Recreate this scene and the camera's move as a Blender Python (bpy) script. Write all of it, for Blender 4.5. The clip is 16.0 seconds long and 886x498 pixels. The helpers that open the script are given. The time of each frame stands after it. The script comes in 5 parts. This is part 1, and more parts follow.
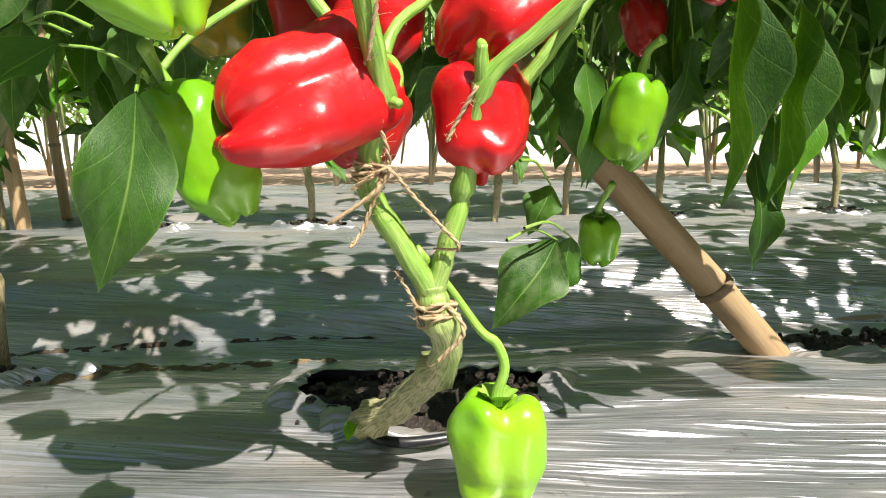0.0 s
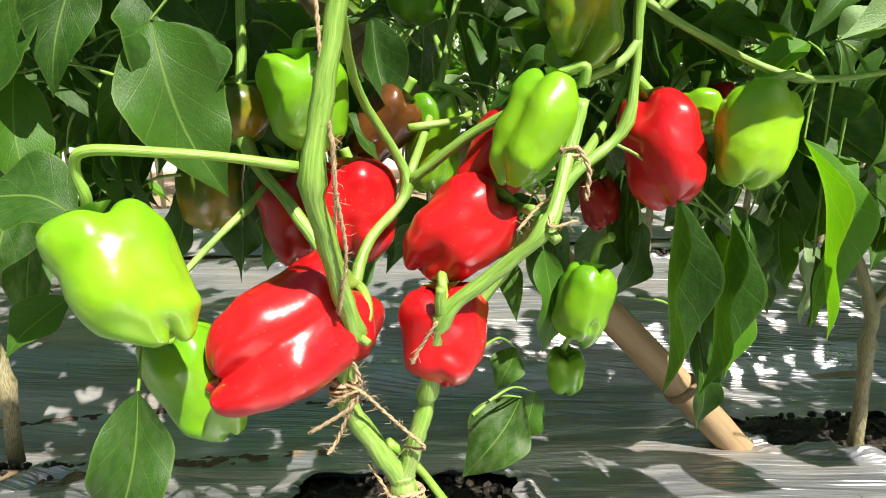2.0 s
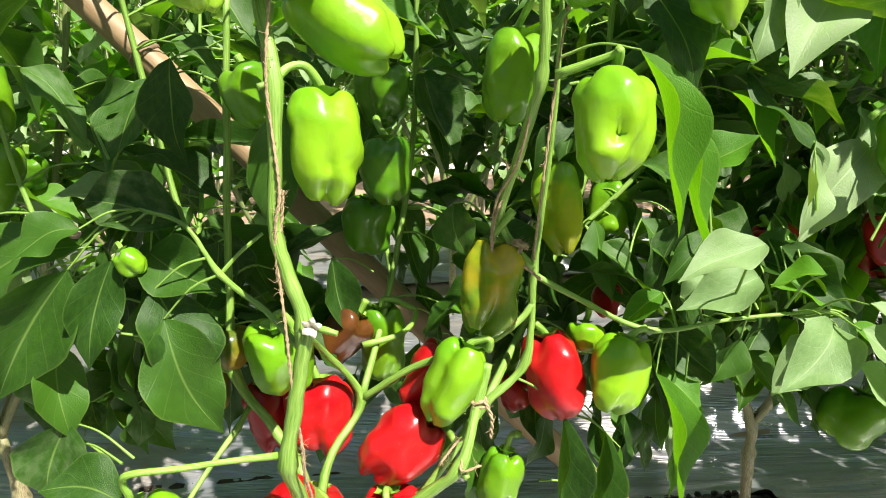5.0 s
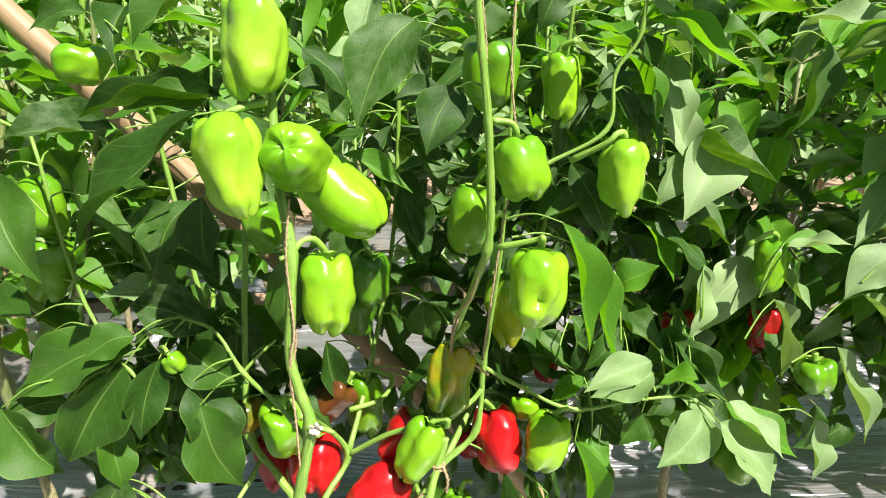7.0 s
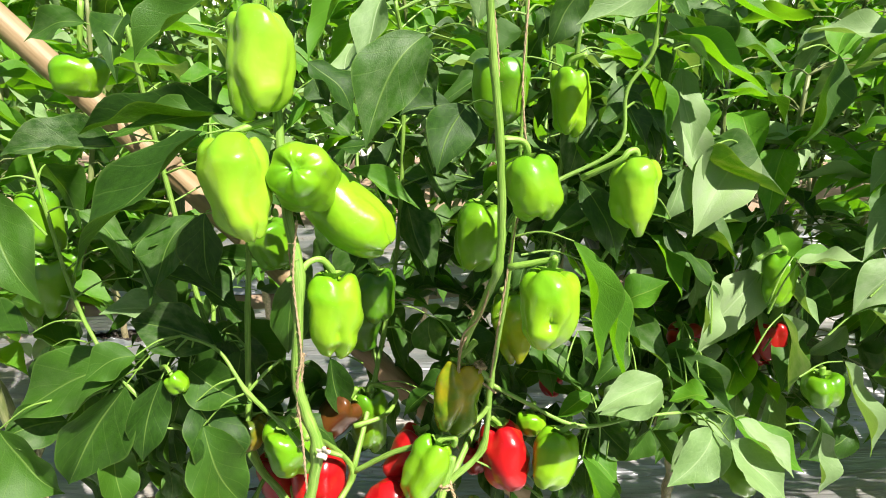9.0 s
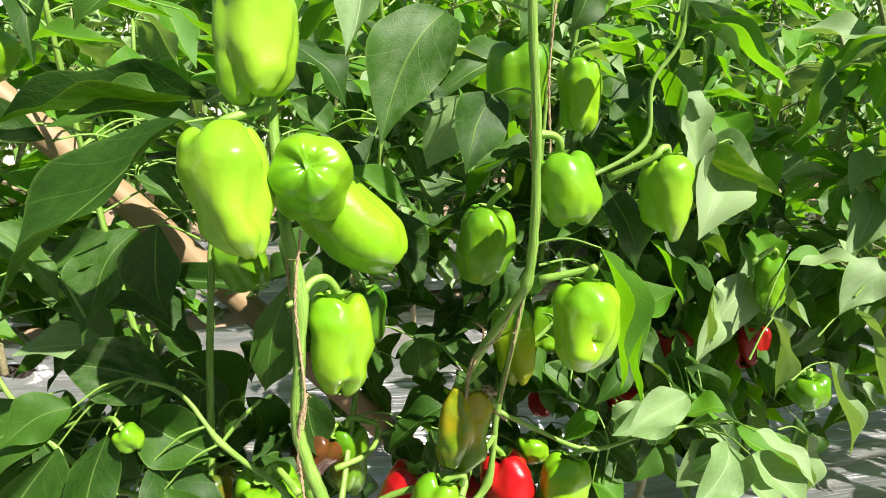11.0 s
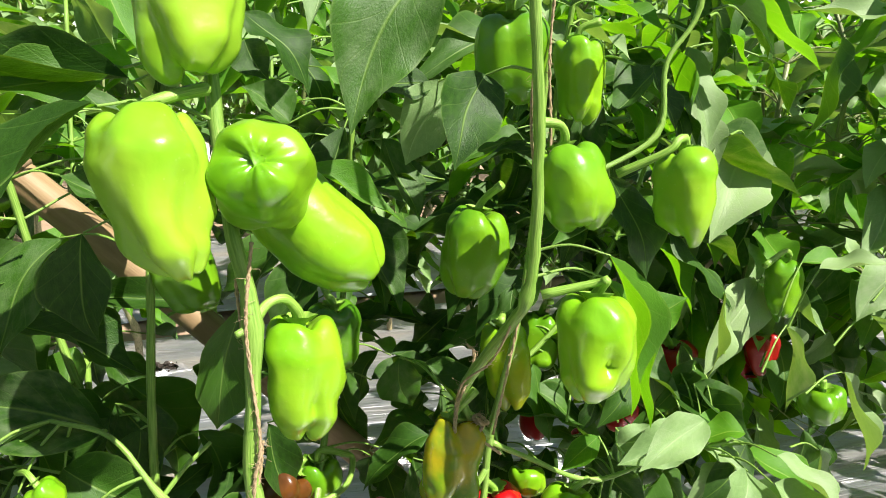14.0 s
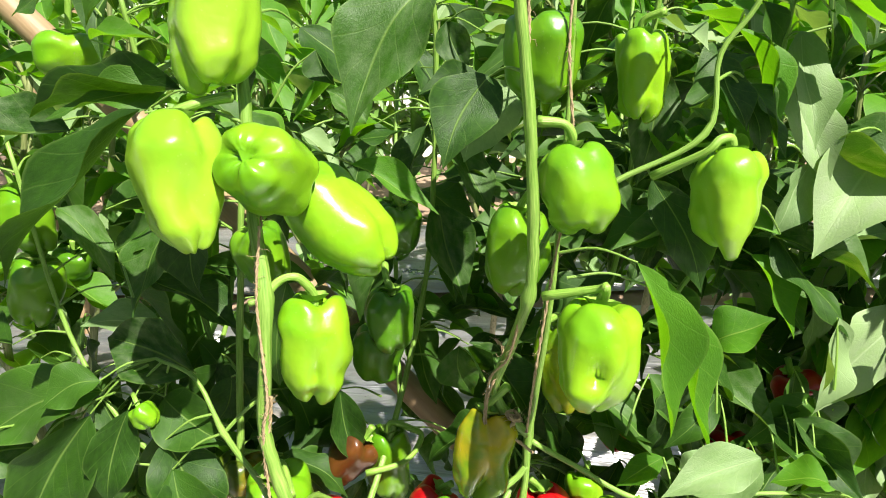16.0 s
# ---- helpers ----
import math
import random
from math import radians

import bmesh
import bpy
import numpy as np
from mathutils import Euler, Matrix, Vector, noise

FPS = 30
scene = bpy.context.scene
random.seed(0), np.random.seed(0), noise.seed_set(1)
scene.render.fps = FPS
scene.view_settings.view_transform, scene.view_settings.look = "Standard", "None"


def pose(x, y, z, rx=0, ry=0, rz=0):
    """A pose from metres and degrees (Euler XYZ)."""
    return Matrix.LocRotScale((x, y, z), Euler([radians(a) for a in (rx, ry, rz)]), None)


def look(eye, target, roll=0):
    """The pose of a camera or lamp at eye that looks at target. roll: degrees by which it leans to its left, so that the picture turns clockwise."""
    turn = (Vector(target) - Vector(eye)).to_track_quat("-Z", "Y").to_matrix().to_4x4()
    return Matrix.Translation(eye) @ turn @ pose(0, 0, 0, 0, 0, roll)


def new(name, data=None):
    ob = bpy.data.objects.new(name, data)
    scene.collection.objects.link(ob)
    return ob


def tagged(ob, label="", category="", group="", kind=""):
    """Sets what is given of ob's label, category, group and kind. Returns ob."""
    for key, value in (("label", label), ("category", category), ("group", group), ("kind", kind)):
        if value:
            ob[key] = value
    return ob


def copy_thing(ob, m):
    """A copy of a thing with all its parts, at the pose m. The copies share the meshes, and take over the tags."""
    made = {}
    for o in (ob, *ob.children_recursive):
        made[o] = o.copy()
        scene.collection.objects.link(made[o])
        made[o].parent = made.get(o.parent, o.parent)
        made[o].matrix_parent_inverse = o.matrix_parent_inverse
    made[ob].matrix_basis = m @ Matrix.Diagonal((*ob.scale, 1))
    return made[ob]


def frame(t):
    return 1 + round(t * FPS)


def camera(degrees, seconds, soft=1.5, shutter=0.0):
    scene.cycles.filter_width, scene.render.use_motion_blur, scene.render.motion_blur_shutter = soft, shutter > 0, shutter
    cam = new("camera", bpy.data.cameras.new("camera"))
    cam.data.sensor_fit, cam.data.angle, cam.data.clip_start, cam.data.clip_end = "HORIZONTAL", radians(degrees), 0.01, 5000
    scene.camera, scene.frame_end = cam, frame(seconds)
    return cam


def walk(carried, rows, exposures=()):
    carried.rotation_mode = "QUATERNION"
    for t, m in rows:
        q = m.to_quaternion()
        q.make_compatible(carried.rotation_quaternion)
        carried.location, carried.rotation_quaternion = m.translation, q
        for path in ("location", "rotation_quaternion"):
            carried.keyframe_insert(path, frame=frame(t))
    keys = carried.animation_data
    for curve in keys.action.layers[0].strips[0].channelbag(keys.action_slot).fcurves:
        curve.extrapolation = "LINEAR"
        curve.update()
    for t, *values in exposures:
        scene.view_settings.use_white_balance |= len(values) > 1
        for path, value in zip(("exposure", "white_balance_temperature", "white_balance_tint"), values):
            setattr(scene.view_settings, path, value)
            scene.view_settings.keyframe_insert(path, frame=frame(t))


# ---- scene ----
cam = camera(71.6, 16.0, soft=1.0)
PATH = [
    (0, (0.027, -0.013, 0.302), (-0.064, 1.946, -0.087), -0.7),
    (0.5, (0.029, -0.017, 0.341), (-0.071, 1.94, -0.061), -0.7),
    (1, (0.035, -0.019, 0.38), (-0.069, 1.936, -0.027), -0.7),
    (1.5, (0.051, -0.023, 0.427), (-0.055, 1.928, 0.002), -1.0),
    (2, (0.058, -0.031, 0.471), (-0.043, 1.921, 0.045), -1.1),
    (2.5, (0.063, -0.04, 0.508), (-0.025, 1.913, 0.084), -1.2),
    (3, (0.068, -0.054, 0.555), (-0.011, 1.896, 0.119), -1.3),
    (3.5, (0.075, -0.07, 0.592), (0.006, 1.882, 0.159), -1.4),
    (4, (0.084, -0.089, 0.633), (0.022, 1.862, 0.196), -1.5),
    (4.5, (0.093, -0.108, 0.674), (0.044, 1.843, 0.236), -1.4),
    (5, (0.103, -0.129, 0.733), (0.079, 1.814, 0.259), -1.3),
    (5.2, (0.109, -0.137, 0.76), (0.095, 1.801, 0.269), -1.2),
    (7.3, (0.118, -0.281, 0.957), (0.164, 1.634, 0.385), 0.7),
    (7.5, (0.121, -0.288, 0.968), (0.166, 1.628, 0.396), 0.7),
    (8, (0.119, -0.287, 1.012), (0.179, 1.625, 0.429), 0.7),
    (8.5, (0.101, -0.276, 1.002), (0.162, 1.635, 0.415), 0.8),
    (9, (0.097, -0.243, 0.962), (0.165, 1.669, 0.38), 0.8),
    (9.2, (0.098, -0.24, 0.956), (0.171, 1.677, 0.389), 0.8),
    (11.3, (-0.042, -0.127, 0.932), (0.416, 1.743, 0.393), 2.3),
    (11.5, (-0.058, -0.122, 0.931), (0.43, 1.741, 0.391), 2.4),
    (12, (-0.108, -0.098, 0.923), (0.461, 1.744, 0.389), 2.8),
    (12.5, (-0.139, -0.063, 0.907), (0.505, 1.758, 0.388), 3.1),
    (13, (-0.128, -0.046, 0.904), (0.542, 1.765, 0.383), 3.1),
    (13.5, (-0.061, -0.04, 0.91), (0.593, 1.774, 0.379), 2.9),
    (14, (-0.005, -0.046, 0.918), (0.48, 1.816, 0.372), 2.1),
    (14.5, (0.032, -0.06, 0.929), (0.299, 1.839, 0.361), 1.5),
    (15, (0.078, -0.074, 0.938), (0.16, 1.839, 0.358), 0.6),
    (15.5, (0.12, -0.082, 0.934), (0.048, 1.831, 0.354), 0.4),
    (16, (0.166, -0.079, 0.928), (-0.061, 1.822, 0.35), -0.1),
]
walk(cam, [(t, look(eye, target, roll)) for t, eye, target, roll in PATH])

# ---- world, sun and exposure ----
SUN_TO = Vector((0.40, -0.45, 0.80)).normalized()
world = bpy.data.worlds.new("sky")
scene.world = world
world.use_nodes = True
wn = world.node_tree
sky = wn.nodes.new("ShaderNodeTexSky")
sky.sky_type = "NISHITA"
sky.sun_disc = False
sky.dust_density = 1.5
sky.ozone_density = 0.5
sky.sun_elevation = math.asin(SUN_TO.z)
sky.sun_rotation = math.atan2(SUN_TO.x, SUN_TO.y)
wn.nodes["Background"].inputs["Strength"].default_value = 0.047
wn.links.new(sky.outputs["Color"], wn.nodes["Background"].inputs["Color"])
sun = new("sun", bpy.data.lights.new("sun", "SUN"))
sun.data.energy = 5.6
sun.data.angle = radians(0.55)
sun.data.color = (1.0, 0.94, 0.85)
sun.matrix_world = look(SUN_TO * 20, (0, 0, 0))
scene.view_settings.exposure = 0.94


# ---- materials ----
class Mat:
    """A small builder of node materials."""

    def __init__(self, name):
        self.mat = bpy.data.materials.new(name)
        self.mat.use_nodes = True
        self.tree = self.mat.node_tree
        self.bsdf = self.tree.nodes["Principled BSDF"]
        self.out = self.tree.nodes["Material Output"]

    def node(self, kind, **inputs):
        n = self.tree.nodes.new(kind)
        for key, value in inputs.items():
            n.inputs[key.replace("_", " ")].default_value = value
        return n

    def link(self, a, b):
        self.tree.links.new(a, b)

    def set(self, **inputs):
        for key, value in inputs.items():
            self.bsdf.inputs[key.replace("_", " ")].default_value = value

    def coords(self, kind="Object", scale=(1, 1, 1)):
        tc = self.node("ShaderNodeTexCoord")
        mp = self.node("ShaderNodeMapping")
        mp.inputs["Scale"].default_value = scale
        self.link(tc.outputs[kind], mp.inputs["Vector"])
        return mp.outputs["Vector"]

    def noise(self, vec, scale, detail=4.0, rough=0.55):
        n = self.node("ShaderNodeTexNoise", Scale=scale, Detail=detail, Roughness=rough)
        self.link(vec, n.inputs["Vector"])
        return n.outputs["Fac"]

    def ramp(self, fac, *stops):
        n = self.node("ShaderNodeValToRGB")
        els = n.color_ramp.elements
        while len(els) < len(stops):
            els.new(0.5)
        for e, (p, c) in zip(els, stops):
            e.position = p
            e.color = (*c, 1) if len(c) == 3 else c
        self.link(fac, n.inputs["Fac"])
        return n.outputs["Color"]

    def math(self, op, a, b=0.0, clamp=False):
        n = self.node("ShaderNodeMath")
        n.operation = op
        n.use_clamp = clamp
        for i, v in enumerate((a, b)):
            if isinstance(v, (int, float)):
                n.inputs[i].default_value = v
            else:
                self.link(v, n.inputs[i])
        return n.outputs[0]

    def mix(self, fac, a, b, blend="MIX"):
        n = self.node("ShaderNodeMix")
        n.data_type = "RGBA"
        n.blend_type = blend
        for socket, v in ((n.inputs[0], fac), (n.inputs[6], a), (n.inputs[7], b)):
            if isinstance(v, (int, float)):
                socket.default_value = v
            elif isinstance(v, tuple):
                socket.default_value = (*v, 1)
            else:
                self.link(v, socket)
        return n.outputs[2]

    def bump(self, height, strength=0.3, distance=0.002):
        n = self.node("ShaderNodeBump", Strength=strength, Distance=distance)
        self.link(height, n.inputs["Height"])
        self.link(n.outputs["Normal"], self.bsdf.inputs["Normal"])
        return n.outputs["Normal"]

    def random(self):
        return self.node("ShaderNodeObjectInfo").outputs["Random"]

    def color(self, c):
        self.link(c, self.bsdf.inputs["Base Color"])


def leaf_material(name, dark, light, vein, glow, share=0.32, dusty=0.5, island=False):
    m = Mat(name)
    chance = m.node("ShaderNodeNewGeometry").outputs["Random Per Island"] if island else m.random()
    uv = m.node("ShaderNodeTexCoord").outputs["UV"]
    sep = m.node("ShaderNodeSeparateXYZ")
    m.link(uv, sep.inputs[0])
    side = m.math("ABSOLUTE", m.math("SUBTRACT", sep.outputs[0], 0.5))
    mid = m.math("SUBTRACT", 1.0, m.math("MULTIPLY", side, 42.0), True)
    slant = m.math("SUBTRACT", m.math("MULTIPLY", sep.outputs[1], 5.5), m.math("MULTIPLY", m.math("POWER", side, 0.62), 3.0))
    wave = m.math("ABSOLUTE", m.math("SUBTRACT", m.math("FRACT", slant), 0.5))
    ribs = m.math("SUBTRACT", 1.0, m.math("MULTIPLY", wave, 24.0), True)
    veins = m.math("MAXIMUM", mid, m.math("MULTIPLY", ribs, 0.24))
    obj = m.coords("Object")
    fine = m.noise(obj, 90.0, 5.0)
    broad = m.noise(obj, 14.0, 3.0)
    base = m.mix(m.math("MULTIPLY", broad, 0.7), dark, light)
    base = m.mix(m.math("MULTIPLY", m.math("POWER", chance, 1.6), 0.85), base, light)
    base = m.mix(m.math("MULTIPLY", fine, 0.25), base, dark)
    # dried spray residue and dust in cloudy patches, more on some leaves than on others
    cloud = m.ramp(m.noise(obj, 5.0, 4.0), (0.42, (0, 0, 0)), (0.72, (1, 1, 1)))
    some = m.math("POWER", m.math("FRACT", m.math("MULTIPLY", chance, 7.31)), 2.0)
    base = m.mix(m.math("MULTIPLY", m.math("MULTIPLY", cloud, some), dusty), base, (0.30, 0.37, 0.23))
    rim = m.math("MULTIPLY", m.math("SUBTRACT", side, 0.47, True), 16.0)
    col = m.mix(m.math("MULTIPLY", m.math("MAXIMUM", veins, rim), 0.68), base, vein)
    m.color(col)
    m.link(m.math("ADD", 0.42, m.math("MULTIPLY", fine, 0.20)), m.bsdf.inputs["Roughness"])
    m.bsdf.inputs["Specular IOR Level"].default_value = 0.34
    quilt = m.math("ADD", m.math("MULTIPLY", veins, -1.0), m.math("MULTIPLY", m.noise(obj, 55.0, 3.0), 0.9))
    nrm = m.bump(quilt, 0.4, 0.0014)
    tr = m.node("ShaderNodeBsdfTranslucent")
    m.link(m.mix(1.0, col, glow, "MULTIPLY"), tr.inputs["Color"])
    m.link(nrm, tr.inputs["Normal"])
    ms = m.node("ShaderNodeMixShader", Fac=share)
    m.link(m.bsdf.outputs[0], ms.inputs[1])
    m.link(tr.outputs[0], ms.inputs[2])
    m.link(ms.outputs[0], m.out.inputs["Surface"])
    return m.mat


LEAF = leaf_material("pepper_leaf", (0.005, 0.029, 0.003), (0.064, 0.172, 0.013), (0.19, 0.31, 0.07), (2.3, 2.2, 0.22), 0.24, 0.30)
# Young leaves; the bright colour also stands in for sunlit and backlit ones.
LEAF_YOUNG_SUNLIT = leaf_material("young_sunlit_pepper_leaf", (0.060, 0.20, 0.010), (0.135, 0.33, 0.022), (0.30, 0.46, 0.10), (2.1, 2.0, 0.25), 0.42, 0.2)

# Dusty leaves; the sheen of sunlit ones is put into this pale colour too.
LEAF_PALE_SUNLIT = leaf_material("dusty_sunlit_pepper_leaf", (0.120, 0.230, 0.070), (0.310, 0.440, 0.190), (0.38, 0.50, 0.26), (1.3, 1.4, 0.35), 0.25, 0.8)
LEAF_FAR = leaf_material("far_pepper_leaf", (0.018, 0.080, 0.010), (0.16, 0.34, 0.045), (0.24, 0.38, 0.12), (2.0, 1.9, 0.3), 0.27, 0.35, True)


def skin_material(name, main, second, low=0.42, high=0.62, scale=16.0, rough=0.29, ripe=0.0):
    m = Mat(name)
    obj = m.coords("Object")
    n = m.noise(obj, scale, 3.0)
    if ripe:
        sep = m.node("ShaderNodeSeparateXYZ")
        m.link(obj, sep.inputs[0])
        n = m.math("ADD", n, m.math("MULTIPLY", m.math("ADD", sep.outputs[2], 0.045), ripe))
    fine = m.noise(obj, 220.0, 3.0)
    col = m.mix(m.ramp(n, (low, (0, 0, 0)), (high, (1, 1, 1))), main, second)
    col = m.mix(m.math("MULTIPLY", fine, 0.16), col, second)
    specks = m.node("ShaderNodeTexVoronoi", Scale=150.0)
    m.link(obj, specks.inputs["Vector"])
    dot = m.math("LESS_THAN", specks.outputs["Distance"], 0.1)
    col = m.mix(m.math("MULTIPLY", dot, 0.06), col, (0.75, 0.78, 0.5))
    m.color(col)
    m.set(Roughness=rough)
    m.bsdf.inputs["Specular IOR Level"].default_value = 0.38
    m.bsdf.inputs["Coat Weight"].default_value = 0.22
    m.bsdf.inputs["Coat Roughness"].default_value = 0.12
    m.bsdf.inputs["Subsurface Weight"].default_value = 0.06
    m.bsdf.inputs["Subsurface Radius"].default_value = (0.006, 0.006, 0.002)
    m.bsdf.inputs["Subsurface Scale"].default_value = 0.6
    dents = m.math("ADD", m.noise(obj, 45.0, 2.0), m.math("MULTIPLY", m.noise(obj, 160.0, 2.0), 0.15))
    m.bump(dents, 0.4, 0.003)
    return m.mat


SKIN = {
    "lime": skin_material("lime_green_skin", (0.15, 0.38, 0.008), (0.23, 0.44, 0.014)),
    "lime2": skin_material("pale_lime_skin", (0.175, 0.40, 0.012), (0.265, 0.475, 0.025)),
    "green2": skin_material("fresh_green_skin", (0.115, 0.315, 0.007), (0.18, 0.38, 0.010)),
    "green": skin_material("mid_green_skin", (0.080, 0.235, 0.006), (0.14, 0.31, 0.009)),
    "dkgreen": skin_material("deep_green_skin", (0.042, 0.150, 0.005), (0.08, 0.21, 0.008)),
    "red": skin_material("ripe_red_skin", (0.42, 0.004, 0.008), (0.50, 0.010, 0.012)),
    "dkred": skin_material("deep_red_skin", (0.28, 0.006, 0.007), (0.38, 0.012, 0.010)),
    "turn": skin_material("green_skin_turning_orange", (0.12, 0.34, 0.008), (0.32, 0.24, 0.010), 0.58, 0.8, 30.0),
    "turn2": skin_material("olive_skin_turning_yellow", (0.10, 0.22, 0.010), (0.44, 0.33, 0.012), 0.46, 0.80, 30.0, 0.22, 5.0),
    "yelg": skin_material("yellow_green_skin", (0.13, 0.30, 0.009), (0.34, 0.38, 0.012), 0.45, 0.7, 20.0, 0.19, -2.0),
    "olive": skin_material("olive_skin", (0.06, 0.11, 0.010), (0.28, 0.20, 0.010), 0.5, 0.68, 24.0),
    "brown": skin_material("brown_red_skin", (0.045, 0.018, 0.006), (0.13, 0.045, 0.008), 0.4, 0.7, 24.0),
}


def stem_material(name, green, pale, woody, wood_low, wood_high):
    m = Mat(name)
    uv = m.node("ShaderNodeTexCoord").outputs["UV"]
    sep = m.node("ShaderNodeSeparateXYZ")
    m.link(uv, sep.inputs[0])
    stripes = m.node("ShaderNodeCombineXYZ")
    m.link(m.math("MULTIPLY", sep.outputs[0], 13.0), stripes.inputs[0])
    m.link(m.math("MULTIPLY", sep.outputs[1], 2.2), stripes.inputs[1])
    lines = m.noise(stripes.outputs[0], 1.6, 3.0)
    obj = m.coords("Object")
    col = m.mix(m.ramp(lines, (0.30, (0, 0, 0)), (0.70, (1, 1, 1))), green, pale)
    pos = m.node("ShaderNodeSeparateXYZ")
    geo = m.node("ShaderNodeNewGeometry")
    m.link(geo.outputs["Position"], pos.inputs[0])
    height = m.node("ShaderNodeMapRange")
    height.inputs["From Min"].default_value = wood_high
    height.inputs["From Max"].default_value = wood_low
    m.link(m.math("ADD", pos.outputs[2], m.math("MULTIPLY", m.math("SUBTRACT", m.noise(obj, 40.0), 0.5), 0.22)), height.inputs["Value"])
    bark = m.mix(m.ramp(m.noise(stripes.outputs[0], 4.0, 5.0), (0.45, (0, 0, 0)), (0.6, (1, 1, 1))), woody, (woody[0] * 0.38, woody[1] * 0.42, woody[2] * 0.3))
    m.color(m.mix(m.math("MULTIPLY", height.outputs[0], 0.85), col, bark))
    m.set(Roughness=0.45)
    cracks = m.math("MULTIPLY", m.noise(stripes.outputs[0], 4.0, 5.0), m.math("MULTIPLY", height.outputs[0], 2.0))
    m.bump(m.math("ADD", m.math("ADD", lines, cracks), m.math("MULTIPLY", m.noise(obj, 200.0), 0.3)), 0.4, 0.002)
    return m.mat


STEM = stem_material("pepper_stem", (0.11, 0.25, 0.022), (0.29, 0.45, 0.09), (0.46, 0.39, 0.24), 0.09, 0.24)
WOODY = stem_material("woody_pepper_stem", (0.11, 0.16, 0.04), (0.26, 0.28, 0.11), (0.36, 0.29, 0.18), 0.10, 0.35)
STALK = stem_material("fruit_stalk", (0.13, 0.30, 0.022), (0.32, 0.50, 0.09), (0.4, 0.36, 0.2), -2.0, -1.0)


def simple(name, c1, c2, scale, rough, bump=0.3, dist=0.002, stretch=(1, 1, 1), spec=0.5):
    m = Mat(name)
    obj = m.coords("Object", stretch)
    n = m.noise(obj, scale, 6.0, 0.62)
    big = m.noise(obj, scale * 0.15, 3.0)
    col = m.mix(m.ramp(n, (0.3, (0, 0, 0)), (0.7, (1, 1, 1))), c1, c2)
    col = m.mix(m.math("MULTIPLY", big, 0.4), col, c1)
    m.color(col)
    m.set(Roughness=rough)
    m.bsdf.inputs["Specular IOR Level"].default_value = spec
    m.bump(n, bump, dist)
    return m.mat


SOIL = simple("dark_wet_soil", (0.012, 0.009, 0.007), (0.055, 0.041, 0.029), 140.0, 0.5, 1.0, 0.008)
DIRT = simple("brown_spilled_soil", (0.085, 0.062, 0.028), (0.27, 0.20, 0.105), 90.0, 0.9, 0.8, 0.006)
# Furrow soil whose dark colour holds the shade of the gap.
FURROW_SHADE = simple("shaded_furrow_soil", (0.035, 0.026, 0.017), (0.11, 0.08, 0.05), 80.0, 0.85, 1.0, 0.006)
HOSE = simple("black_hose_plastic", (0.010, 0.010, 0.011), (0.022, 0.022, 0.024), 30.0, 0.35, 0.2, 0.001)
EARTH = simple("dry_tan_earth", (0.28, 0.19, 0.125), (0.40, 0.285, 0.20), 18.0, 0.95, 0.6, 0.01)
BAMBOO = simple("weathered_bamboo", (0.26, 0.17, 0.085), (0.40, 0.29, 0.16), 14.0, 0.55, 0.4, 0.002, (9, 9, 0.8))
BAMBOO_NODE = simple("bamboo_node", (0.13, 0.085, 0.045), (0.30, 0.21, 0.12), 60.0, 0.7, 0.5, 0.002)
JUTE = simple("jute_twine", (0.30, 0.215, 0.115), (0.54, 0.41, 0.25), 300.0, 0.9, 0.8, 0.001)
SHEET = simple("white_plastic_sheet", (0.80, 0.80, 0.80), (0.86, 0.86, 0.85), 2.0, 0.6, 0.2, 0.02)
PETAL = simple("dry_petal", (0.62, 0.56, 0.42), (0.80, 0.76, 0.64), 200.0, 0.8)


